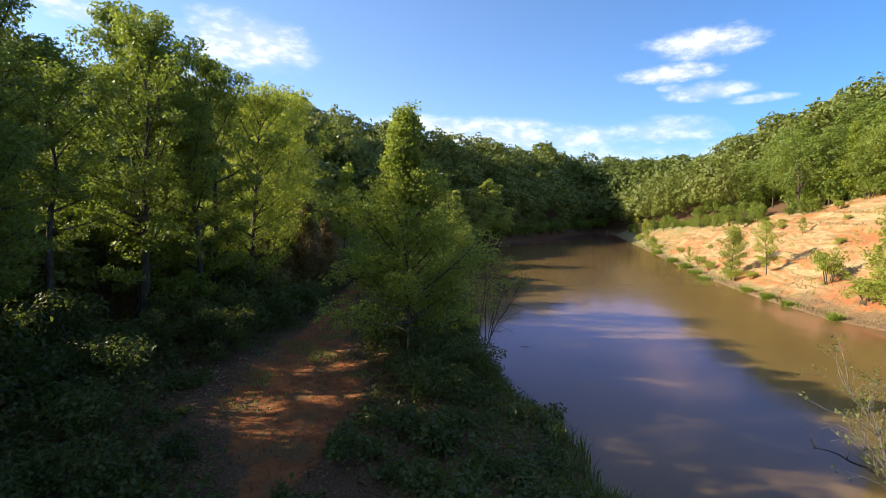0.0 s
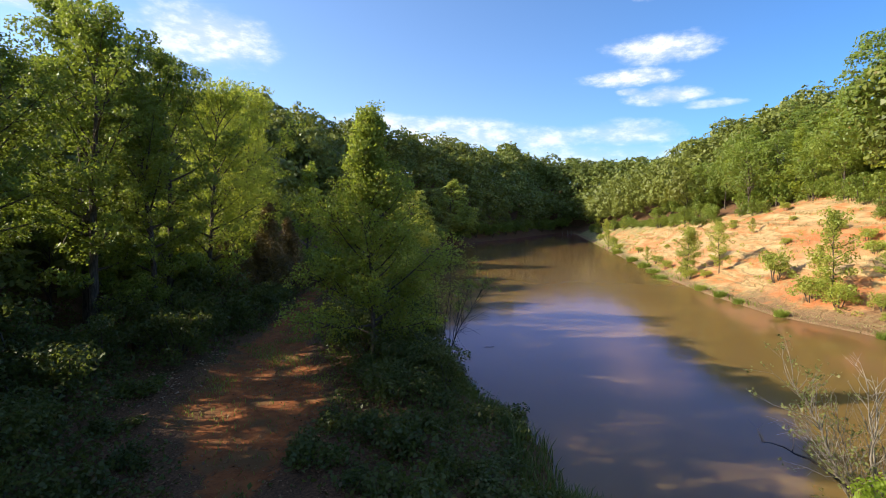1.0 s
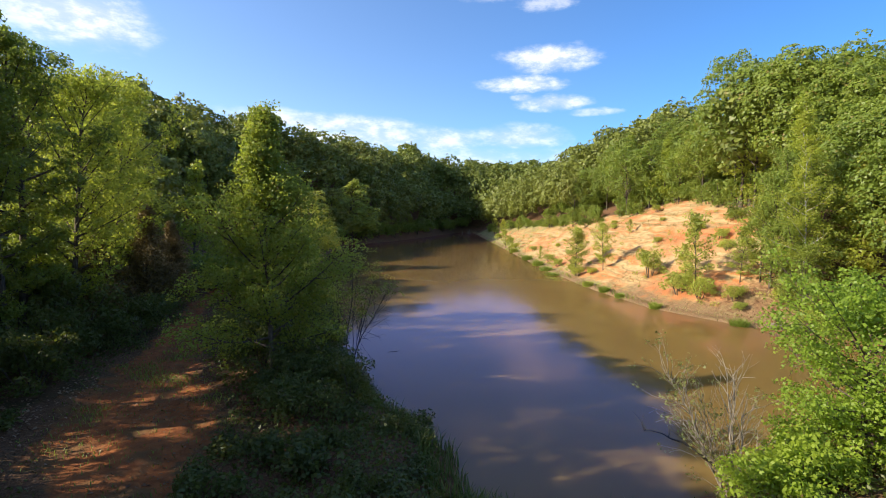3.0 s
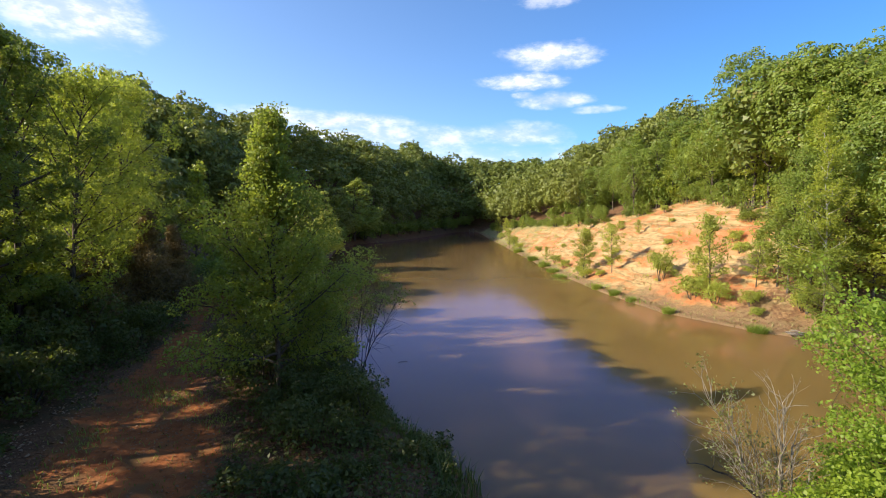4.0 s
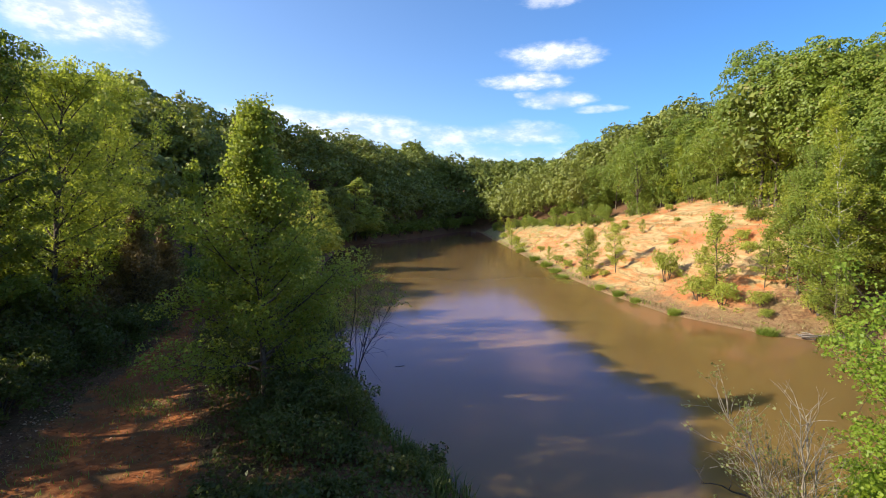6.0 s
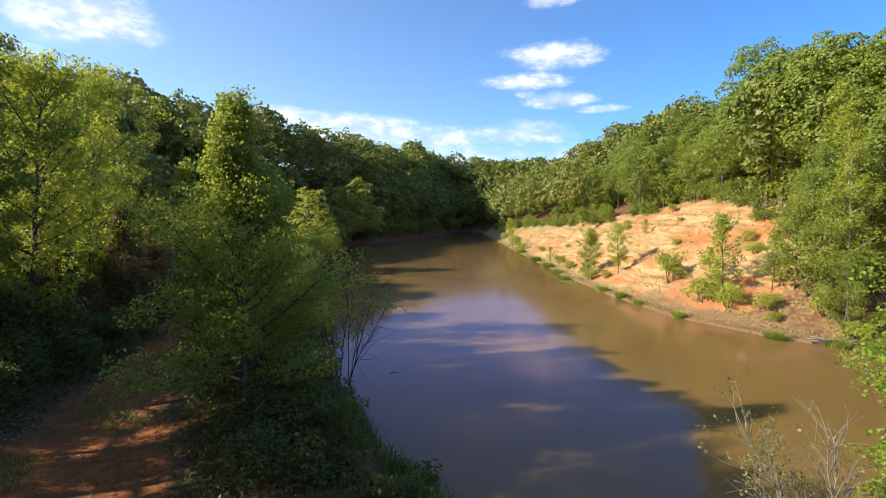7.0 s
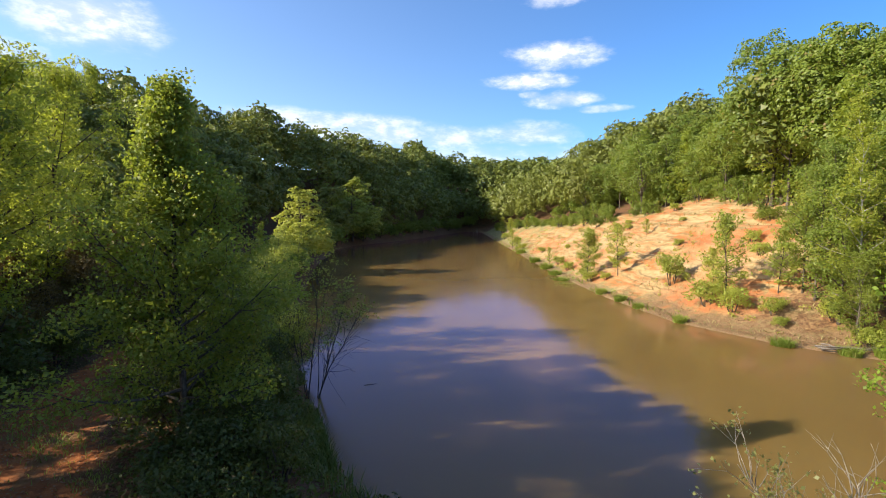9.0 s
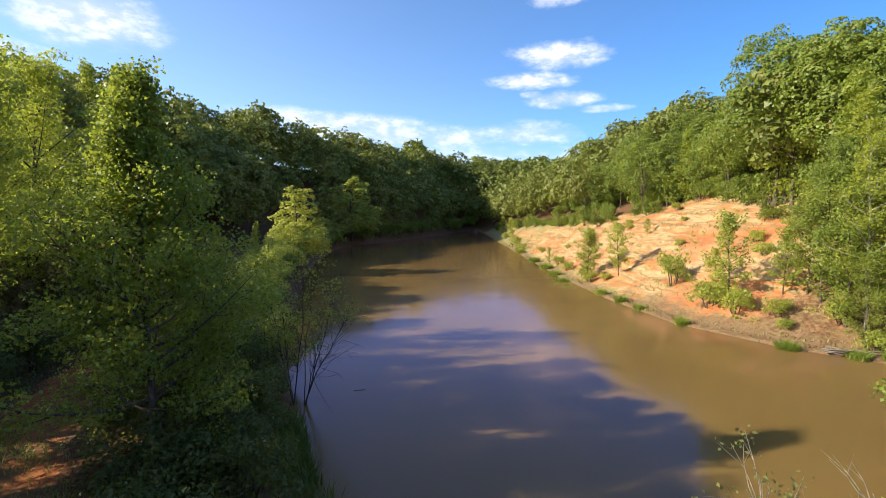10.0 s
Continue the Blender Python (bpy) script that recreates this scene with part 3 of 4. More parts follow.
# the tall trees between the track and the left hillside
tall = [
    tree_thing("oak_tree", "tall leafy oak with dark green crown beside the track", grown_tree(11, 13.9, 1.8, 3.5, "oval", 30, 12000, 0.205, 0.20, rise=(5, 65), clump=0.16), LEAF, BARK, "tree", "tall trees by the track"),
    tree_thing("oak_tree", "tall leafy oak with dark green crown beside the track", grown_tree(12, 13.9, 2.2, 3.2, "oval", 28, 11200, 0.205, 0.17, rise=(10, 65), clump=0.16), LEAF, BARK, "tree", "tall trees by the track"),
    tree_thing("poplar_tree", "slender poplar with light yellow-green sunlit leaves", grown_tree(13, 13.9, 1.8, 3.9, "oval", 34, 11200, 0.205, 0.15, rise=(20, 65), clump=0.16), LEAF_LIGHT, BARK, "tree", "tall trees by the track"),
    tree_thing("oak_tree", "tall oak with a high leafy crown over bare lower trunk", grown_tree(14, 13.9, 4.6, 3.4, "oval", 26, 10500, 0.190, 0.18, rise=(5, 65), clump=0.17), LEAF, BARK, "tree", "tall trees by the track"),
]
stand_first(tall[3], -14.2, 13.4, 20)
tall[3].matrix_basis = tall[3].matrix_basis @ Matrix.Diagonal((0.95, 0.95, 0.9, 1))
stand_first(tall[0], -14.2, 20.6)
stand_first(tall[1], -13.2, 24.5, 40)
stand_first(tall[2], -13.6, 33.6, 10)
# the ones out of view to the left are added to shade lake and track
for k, x, y, s, a in ((3, -18.6, 14.6, 1.1, 130), (3, -15.6, 17.2, 0.88, 100), (1, -15.8, 22.4, 1.05, 150), (0, -12.6, 22.4, 0.8, 210), (3, -19.5, 10.0, 0.88, 230), (3, -14.8, 12.0, 0.75, 40), (1, -17.2, 16.2, 0.7, 80), (2, -12.4, 26.6, 0.93, 80), (1, -13.2, 29.6, 0.72, 200),
                      (3, -12.8, 8.2, 0.80, 10), (3, -11.6, 10.6, 0.76, 70), (1, -14.2, 5.6, 0.95, 300), (1, -9.5, 3.0, 0.95, 10), (0, -8.5, -2.5, 1.0, 10), (0, -15.5, 9.0, 0.82, 60), (1, -18.5, 5.0, 1.1, 20), (0, -14.5, 2.0, 1.0, 140), (1, -17, -4, 1.0, 170), (0, -12.5, -7, 1.05, 70),
                      (2, -16.8, 37.5, 0.85, 120), (1, -15.5, 42.5, 0.7, 30)):
    stand(mid[k % 3] if y < 7 else tall[k], x, y, s, a)

# oaks up the hillside behind them, out of view and added for their shade
for k, x, y, s, a in ((2, -24.5, -1.5, 1.0, 150), (0, -23.0, -8.0, 1.1, 220), (0, -28.0, -4.0, 1.1, 20), (2, -34.0, 1.0, 1.0, 60), (2, -22.0, -14.0, 1.1, 90), (1, -30.0, 8.0, 0.8, 10)):
    stand(mid[k], x, y, s, a, 0.15)

# low trees of the hillside behind, lower than the slope of the sunlight
low = tree_thing("oak_tree", "low young oak in the shade of the taller trees", broad_tree(58, 13, 0.8, 4.4, 26, 1100, 0.78, 0.16, slim=1.2, blade="fine"), LEAF_WOOD_SHADE, BARK, "tree", "trees of the wooded hillsides")
stand_first(low, -21.0, 3.0)
rng = np.random.default_rng(17)
for x in np.arange(-37.0, -16.0, 3.3):
    for y in np.arange(6.0, 40.0, 3.3):
        px, py = x + rng.uniform(-1.2, 1.2), y + rng.uniform(-1.2, 1.2)
        room = 0.54 * (-px - 5.0) + (0.8 if py > 20 else 0.0) - ground_z(px, py)
        stand(low, px, py, min(0.8, max(0.30, room / 13.0)) * rng.uniform(0.85, 1.1), rng.uniform(0, 360), 0.1)

# the young tree between track and water
young = tree_thing("sweetgum_tree", "young leafy sweetgum between the track and the water", grown_tree(21, 10.4, 1.2, 3.9, "leader", 60, 44000, 0.098, 0.095, rise=(16, 60), clump=0.165, ragged=0.45, blade=False), LEAF_GUM, BARK, single=True)
stand_first(young, -1.8, 18.8, 30)

# scrubby cedar by the track
cedar = tree_thing("cedar_tree", "scrubby reddish-brown cedar beside the track", grown_tree(31, 6.8, 0.2, 2.5, "spire", 60, 9000, 0.17, 0.09, rise=(30, 65), clump=0.17, ragged=0.4), LEAF_CEDAR, BARK)
stand_first(cedar, -11.6, 33.0)
stand(cedar, -12.6, 29.5, 0.8, 90)
stand(cedar, -10.8, 36.0, 0.85, 200)

# birch on the sunny bank, fresh tree on the near bank
birch = tree_thing("birch_tree", "slender birch with pale trunk on the clay bank", grown_tree(41, 15.3, 1.4, 3.0, "cone", 40, 5600, 0.19, 0.065, rise=(15, 55), clump=0.19, ragged=0.5), LEAF_LIGHT, BARK_PALE, single=True)
stand_first(birch, 33.2, 30.2)
fresh = tree_thing("locust_tree", "bright green sunlit locust tree on the near bank", grown_tree(42, 4.9, 0.2, 3.1, "oval", 48, 24000, 0.100, 0.06, rise=(-5, 50), clump=0.17, ragged=0.5, blade=False), LEAF_FRESH, BARK, single=True)
stand_first(fresh, 15.3, 11.4)

# woods: middle distance trees are things, the far ones one mass for each hillside
mid_fine = [tree_thing("oak_tree", "broad sunlit green oak above the clay hillside", broad_tree(60 + i, 13, b, r, 40, 5400, 0.265, 0.16, slim=1.2, top=tp, blade="fine"), LEAF, BARK, "tree", "trees of the wooded hillsides")
            for i, (r, b, tp) in enumerate(((4.1, 1.2, 0.5), (3.5, 1.6, 0.45), (4.4, 2.0, 0.42)))]
far = [broad_tree(70 + i, 13, b, r, 22, n, lf, 0.16, slim=1.3, top=tp, limbs=False, blade="fine") for n, lf in ((750, 0.60), (1250, 0.47), (380, 0.82)) for i, (r, b, tp) in enumerate(((4.0, 1.5, 0.5), (3.5, 1.5, 0.45), (4.3, 2.0, 0.42), (3.2, 1.0, 0.5), (3.8, 1.5, 0.5)))]

rng = np.random.default_rng(5)
spots = []
for y in np.arange(-14, 300, 5.0):
    for x in np.arange(-95, 190, 5.0):
        spots.append((x + rng.uniform(-2.1, 2.1), y + rng.uniform(-2.1, 2.1)))
spots = np.array(spots)
sd = lake_distance(spots[:, 0], spots[:, 1])
is_east = (spots[:, 0] > np.interp(spots[:, 1], MID_Y, MID_X)) & (spots[:, 1] > 22)
dleft = np.interp(spots[:, 1], LEFT_Y, LEFT_X) - spots[:, 0]
keep_left = ~is_east & (spots[:, 0] < np.interp(spots[:, 1], MID_Y, MID_X)) & (dleft > np.interp(spots[:, 1], (0, 40, 55, 62, 75, 82, 108, 116, 128, 136, 145), (20, 18, 16, 21, 21, 13, 12, 19, 19, 8, 2))) & (dleft < 52) & (sd > 1.5)
keep_left &= ~((spots[:, 1] < 38) & (dleft < 46))
keep_right = is_east & (sd > tree_line(spots[:, 1]) + 0.3) & (sd < 44)
keep_end = (spots[:, 1] > 216) & (sd > 1.5) & (spots[:, 0] > -20) & (spots[:, 0] < 135)
keep = keep_left | keep_right | keep_end
masses = {"left": [], "right": [], "end": []}
placed = 0
order = np.argsort(np.hypot(spots[:, 0] - 2, spots[:, 1] - 3))
for i in order:
    if not keep[i]:
        continue
    x, y = spots[i]
    g = ground_z(x, y)
    s = rng.uniform(0.68, 1.22) * (0.62 if not is_east[i] and 34 < y < 80 and x > -36 else 1.0)
    if y > 205:
        s = max(s, 0.95)
    if y < 34 and not is_east[i]:
        s *= 0.75
    turn = rng.uniform(0, 360)
    if placed < 180 and math.hypot(x - 2, y - 3) < 110:
        k = int(rng.choice(4, p=(0.34, 0.3, 0.24, 0.12)))
        stand(mid_fine[k] if is_east[i] and k < 3 and y < 95 else mid[k], x, y, s, turn, 0.15)
        placed += 1
    else:
        _, _, (V, F) = far[int(rng.integers(5)) + (10 if y > 175 else 5 if is_east[i] else 0)]
        c, sn = math.cos(radians(turn)), math.sin(radians(turn))
        rot = np.array([[c, sn, 0], [-sn, c, 0], [0, 0, 1]]) * s
        key = "end" if keep_end[i] else ("right" if is_east[i] else "left")
        masses[key].append((V @ rot + np.array([x, y, g - 0.2]), F))
for key, words in (("left", "dense dark green woods on the shaded hillside"), ("right", "dense sunlit green woods on the hillside"), ("end", "dense woods closing the head of the valley")):
    tagged(new("woods", mesh_from("woods", *joined(masses[key]), LEAF_FAR)), words, "woods", "", "stuff")
for ob, (x, y, s) in zip(mid_fine, ((53, 57, 0.9), (54.5, 66, 0.9), (53, 50, 0.95))):
    ob.matrix_basis = pose(x, y, ground_z(x, y) - 0.15) @ Matrix.Diagonal((s, s, s, 1))
for x, y, k, a in ((48.5, 61, 0.75, 30), (50.5, 64.5, 0.8, 100), (49.6, 67.5, 0.75, 200), (52.5, 62, 0.8, 270)):
    stand(mid_fine[1], x, y, k, a, 0.15)
for ob, (x, y, s) in zip(mid, ((-18.5, 48, 1.0), (-21, 54, 1.0), (44, 47, 1.1), (-13.0, 47.5, 0.85))):
    ob.matrix_basis = pose(x, y, ground_z(x, y) - 0.15) @ Matrix.Diagonal((s, s, s, 1))

# trees that stand out along the left shore
shore_poplar = tree_thing("poplar_tree", "full yellow-green sunlit poplar at the water's edge", broad_tree(56, 13, 0.5, 3.3, 52, 7000, 0.27, 0.15, slim=1.2, top=0.74, blade="fine", point=0.6), LEAF_BIRCH, BARK, "tree", "poplars on the shore")
stand_first(shore_poplar, -4.6, 69.5)
shore_poplar.matrix_basis = shore_poplar.matrix_basis @ Matrix.Diagonal((1.15, 1.15, 0.93, 1))
stand(shore_poplar, 0.6, 124.5, 1.6, 90, 0.15, 0.93)
stand(shore_poplar, -3.6, 121.0, 1.05, 200, 0.15)
for k, x, y, s, a in ((0, -17.5, 110, 0.95, 130), (2, -21.0, 100, 0.95, 20), (1, -14.0, 121, 0.95, 250), (3, -8.4, 62.0, 0.5, 10), (0, -4.6, 121, 1.0, 50), (3, -12.0, 50.5, 0.6, 40), (3, -10.0, 54, 0.5, 200),
                      (3, 31.0, 187.5, 0.5, 0), (3, 27.5, 177, 0.42, 40), (0, 24, 170.5, 0.42, 80), (0, 18, 159, 0.45, 10), (3, 14.5, 151, 0.5, 140), (0, 9, 143, 0.5, 60), (0, 5.2, 136, 0.55, 0), (3, 2.6, 131, 0.6, 220), (0, -1.8, 116, 0.6, 30)):
    stand(mid[k], x, y, s, a, 0.15)
# trees and saplings on the sunny bank
bank_young = tree_thing("young_tree", "young airy tree with green leaves on the clay bank", grown_tree(160, 9.0, 0.7, 2.7, "oval", 28, 4200, 0.21, 0.085, twigs=2, sides=6, clump=0.20, ragged=0.5), LEAF, BARK, "tree", "young trees on the bank")
stand_first(bank_young, 33.6, 33.6)
for x, y, k, a in ((32.9, 31.2, 0.95, 80), (32.2, 29.3, 0.62, 290), (36.0, 35.0, 1.0, 50), (35.6, 31.6, 1.05, 140), (37.8, 37.2, 0.9, 20)):
    stand(bank_young, x, y, k, a)
bank_oaks = [tree_thing("oak_tree", "broad bright green oak at the foot of the sunny woods", broad_tree(150 + i, 13, 1.4, r, 52, 14000, 0.20, 0.16, slim=1.2, top=0.47, blade="fine"), LEAF, BARK, "tree", "trees of the wooded hillsides")
             for i, r in enumerate((4.0, 3.6))]
bank_oaks[0].matrix_basis = pose(48, 38.5, ground_z(48, 38.5) - 0.15)
bank_oaks[1].matrix_basis = pose(42.5, 27.5, ground_z(42.5, 27.5) - 0.15)
for k, x, y, s, a in ((0, 44.5, 49.5, 1.34, 310), (1, 44.4, 42.6, 1.26, 60), (3, 37.0, 30.0, 0.95, 20), (2, 38.5, 27.2, 1.0, 150), (0, 41, 31.5, 1.0, 250), (2, 45, 37.5, 1.0, 0), (0, 47, 43.5, 1.08, 120),
                      (1, 49.5, 46, 1.08, 90), (1, 42.5, 33.5, 0.95, 20), (0, 50, 41, 1.05, 190), (2, 49, 35.5, 1.05, 75)):
    stand(mid[3] if k == 3 else bank_oaks[k % 2], x, y, s, a, 0.15)

# ---------------- shrubs and saplings ----------------
sapling = tree_thing("sapling", "thin leafy sapling on the clay bank", grown_tree(81, 6.0, 0.9, 1.6, "oval", 20, 1700, 0.22, 0.045, twigs=2, sides=5, clump=0.26), LEAF_BIRCH, BARK, "sapling", "saplings on the bank")
stand_first(sapling, 29.0, 58.6)
for x, y, s, a in ((30.4, 54.2, 0.95, 90), (29.9, 59.8, 0.85, 200), (30.2, 37.8, 1.1, 40), (32.8, 35.8, 0.8, 240), (31.0, 40.2, 0.55, 60), (34.6, 103, 0.55, 0), (36.5, 112, 0.7, 80), (44, 138, 0.8, 150),
                   (47.5, 150, 0.8, 10), (31.2, 76, 0.45, 60), (38.4, 62, 0.35, 0), (33.6, 34.6, 1.15, 0), (46.5, 132, 0.6, 220), (51.5, 172, 0.8, 20)):
    stand(sapling, x, y, s, a)


def bush_arrays(seed, R, H, n_leaf, leaf, stems=7, blade="fine"):
    rng = np.random.default_rng(seed)
    st, cen, rad = [], [], []
    for i in range(stems):
        a = i * 2.4 + rng.uniform(-0.4, 0.4)
        q = np.array([math.cos(a), math.sin(a), 0]) * R * rng.uniform(0.05, 0.2)
        e = np.array([math.cos(a), math.sin(a), 0]) * R * rng.uniform(0.3, 0.85) + np.array([0, 0, H * rng.uniform(0.55, 0.95)])
        m = (q + e) / 2 + rng.normal(0, 0.08 * R, 3) + np.array([0, 0, 0.1 * H])
        st.append(tube(np.stack([q - np.array([0, 0, 0.15]), m, e]), np.array([0.025, 0.016, 0.006]) * (0.5 + H / 2), 4))
        for p in (m, e, (m + e) / 2 + rng.normal(0, 0.2 * R, 3)):
            cen.append(p)
            rad.append(R * rng.uniform(0.25, 0.42))
    for i in range(stems * 2):
        d = unit(rng.normal(size=3))
        cen.append(np.array([d[0] * R * 0.85, d[1] * R * 0.85, H * (0.18 + 0.6 * abs(d[2]))]))
        rad.append(R * rng.uniform(0.2, 0.34))
    cen, rad = np.array(cen), np.array(rad)
    V, F = clump_leaves(rng, cen, rad, int(n_leaf / len(cen)), leaf, 0.75, blade=blade)
    V[:, 2] = np.maximum(V[:, 2], 0.0)
    return st, (V, F)


def bush_thing(name, label, arrays, mat, group):
    root = tagged(new(name), label, "bush", group)
    for stem in arrays[0]:
        part("stem", stem, BARK, root, smooth=True)
    part("foliage", arrays[1], mat, root)
    return root


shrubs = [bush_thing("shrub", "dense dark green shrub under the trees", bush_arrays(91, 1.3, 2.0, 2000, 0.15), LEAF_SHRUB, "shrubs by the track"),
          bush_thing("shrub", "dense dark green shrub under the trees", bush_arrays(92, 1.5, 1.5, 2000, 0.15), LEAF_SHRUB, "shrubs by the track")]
shrubs.append(bush_thing("shrub", "rounded green shrub along the far shore", bush_arrays(93, 1.4, 1.8, 620, 0.30), LEAF, "shrubs along the shore"))
stand_first(shrubs[2], -4.6, 46)
stand_first(shrubs[0], -1.2, 17.4)
stand_first(shrubs[1], 0.1, 18.8)
for k, x, y, s, a in ((0, -2.6, 20.8, 1.2, 10), (0, -0.4, 20.8, 1.1, 60), (1, -0.6, 15.9, 1.0, 130), (0, 0.9, 17.0, 0.85, 200), (1, -0.5, 22.8, 1.1, 270), (0, -1.4, 24.2, 1.2, 30), (0, -3.4, 22.8, 1.0, 90), (1, -2.4, 27, 1.5, 10), (0, -1.4, 29.5, 1.4, 50),
                      (0, -3.6, 30.5, 1.5, 150), (1, -5.2, 27.4, 0.9, 100), (0, -4.6, 34.2, 1.4, 230), (1, -3.0, 36.5, 1.6, 20), (0, -5.2, 41, 1.7, 70), (0, -6.8, 37.5, 1.3, 300),
                      (0, -9.8, 27.4, 1.1, 10), (1, -9.9, 24.6, 1.0, 50), (0, -10.6, 22.0, 1.3, 120), (0, -10.0, 19.4, 1.1, 220), (1, -10.2, 30.8, 1.1, 20), (0, -11.8, 17.0, 1.1, 300), (1, -11.0, 14.0, 1.3, 45), (0, -12.5, 11.5, 1.7, 145),
                      (0, -12.3, 20.0, 1.3, 75), (0, -12.0, 25.2, 1.9, 165), (1, -9.0, 11.0, 1.1, 15), (0, -13.4, 15.3, 1.4, 255), (1, -7.6, 8.4, 0.9, 95), (0, -11.0, 8.2, 1.6, 35), (0, -11.4, 39.5, 1.5, 95), (0, -8.0, 45, 1.9, 10), (0, -10.6, 44, 1.8, 190),
                      (0, -5.6, 50, 1.8, 40), (0, -4.6, 57, 1.7, 80), (1, -5.6, 64, 1.9, 140), (0, -5.6, 76, 2.0, 190), (0, -6.0, 86, 2.2, 10), (1, -5.4, 95, 2.2, 60), (0, -5.0, 104, 2.4, 110), (0, -3.0, 112, 2.4, 110),
                      (1, 2.8, 128, 2.4, 0), (0, 7.2, 137, 2.6, 30), (1, 12.4, 145, 2.5, 60), (0, 17.5, 155, 2.5, 90), (1, 21.6, 163.5, 2.6, 120), (0, 25.5, 174, 2.7, 150), (0, 36, 196, 3.0, 20), (0, 42, 209, 3.0, 70), (0, 50, 219, 3.2, 70)):
    stand(shrubs[2 if y > 43 else k], x, y, s, a, 0.12)

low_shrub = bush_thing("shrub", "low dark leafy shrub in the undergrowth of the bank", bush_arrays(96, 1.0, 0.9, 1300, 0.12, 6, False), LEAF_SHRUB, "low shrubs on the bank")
stand_first(low_shrub, -0.4, 12.6)
rng = np.random.default_rng(23)
for x, y in ((-1.8, 13.8), (0.9, 13.6), (2.2, 14.6), (1.2, 15.4), (-0.8, 10.6), (1.4, 11.2), (2.6, 12.6), (-2.0, 11.4), (0.4, 9.6), (-2.6, 9.2), (3.0, 16.2), (2.4, 10.2), (-6.4, 11.2), (-8.0, 13.0), (-6.0, 9.0), (-9.0, 15.8), (-1.2, 8.2), (-4.4, 8.6)):
    stand(low_shrub, x, y, rng.uniform(0.5, 0.95), rng.uniform(0, 360), 0.08, rng.uniform(0.6, 1.1))

edge = bush_thing("shrub", "leafy green brush at the foot of the sunny woods", bush_arrays(94, 1.3, 1.9, 900, 0.22), LEAF, "brush along the sunny woods")
stand_first(edge, 47.5, 60.0)
for x, y, k in ((49.5, 62.5, 1.3), (50.5, 65.5, 1.4), (51.5, 60.5, 1.4), (49.0, 58.0, 1.3), (52.0, 68.0, 1.5), (53.0, 64.0, 1.5)):
    stand(edge, x, y, k, 40 * k * y, 0.12)
rng = np.random.default_rng(77)
for y in np.arange(40, 190, 2.6):
    yy = y + rng.uniform(-1.2, 1.2)
    xx = np.arange(22.0, 80.0, 0.25)
    gap = lake_distance(xx, np.full(len(xx), yy)) - tree_line(np.full(len(xx), yy)) - rng.uniform(-1.2, 1.6)
    ok = (gap > 0) & (xx > np.interp(yy, MID_Y, MID_X))
    if rng.random() < 0.86 and ok.any():
        stand(edge, float(xx[ok][0]), float(yy), rng.uniform(0.6, 1.7), rng.uniform(0, 360), 0.12, rng.uniform(0.7, 1.3))
        if y < 130:
            deep = float(xx[ok][0]) + rng.uniform(3.5, 9.0)
            stand(shrubs[2], deep, float(yy), rng.uniform(1.3, 2.1), rng.uniform(0, 360), 0.12, 1.2)

willow = bush_thing("willow_bush", "tall airy grey-green willow bush at the water's edge", bush_arrays(98, 1.5, 3.0, 2600, 0.15, 9), LEAF_BIRCH, "willows on the shore")
stand_first(willow, -0.6, 27.6)
for x, y, k, a in ((-1.6, 30.8, 1.15, 60), (-2.6, 34.6, 1.2, 140), (-3.4, 39.0, 1.3, 220), (-4.2, 44.5, 1.3, 300), (-5.0, 51.0, 1.5, 20), (-4.8, 59.5, 1.4, 100), (-5.8, 66.5, 1.6, 180), (-6.6, 81.5, 1.7, 260), (-6.0, 91.0, 1.6, 30), (-4.6, 108.5, 1.7, 30)):
    stand(willow, x, y, k, a, 0.1)
bank_bush = bush_thing("bank_bush", "small yellow-green bush on the clay bank", bush_arrays(95, 0.9, 1.4, 900, 0.15), LEAF_BIRCH, "bushes on the bank")
stand_first(bank_bush, 28.6, 57.2)
stand(bank_bush, 30.4, 44.8, 1.5, 200, 0.1, 1.5)
for x, y, s, a in ((29.2, 38.6, 1.6, 30), (29.8, 36.6, 1.4, 90), (32.4, 28.7, 1.1, 40), (30.4, 32.9, 0.6, 20), (29.4, 55.0, 0.7, 0), (29.4, 60.5, 0.9, 40), (30.2, 67, 1.0, 70), (31.6, 73.5, 1.0, 160), (35.2, 90, 0.9, 200), (40.5, 70, 0.7, 20), (45, 66, 0.9, 250), (42.2, 73, 0.6, 130), (31.0, 34.2, 1.0, 10),
                   (34.4, 29.0, 1.0, 60), (33.0, 31.6, 1.2, 90), (36.4, 105, 1.2, 20), (39.6, 118, 1.3, 60), (43.6, 142, 1.5, 100), (48.6, 162, 1.6, 200), (36.0, 52.0, 0.6, 10), (38.6, 48.6, 0.9, 75), (37.4, 43.6, 0.9, 33), (35.4, 40.4, 0.9, 300), (33.0, 43.6, 0.5, 80),
                   (41.6, 59.5, 0.5, 10), (37.0, 67.5, 0.5, 200), (36.2, 81, 0.6, 110), (44.6, 99, 0.8, 30), (35.6, 28.2, 1.3, 15)):
    stand(bank_bush, x, y, s, a)


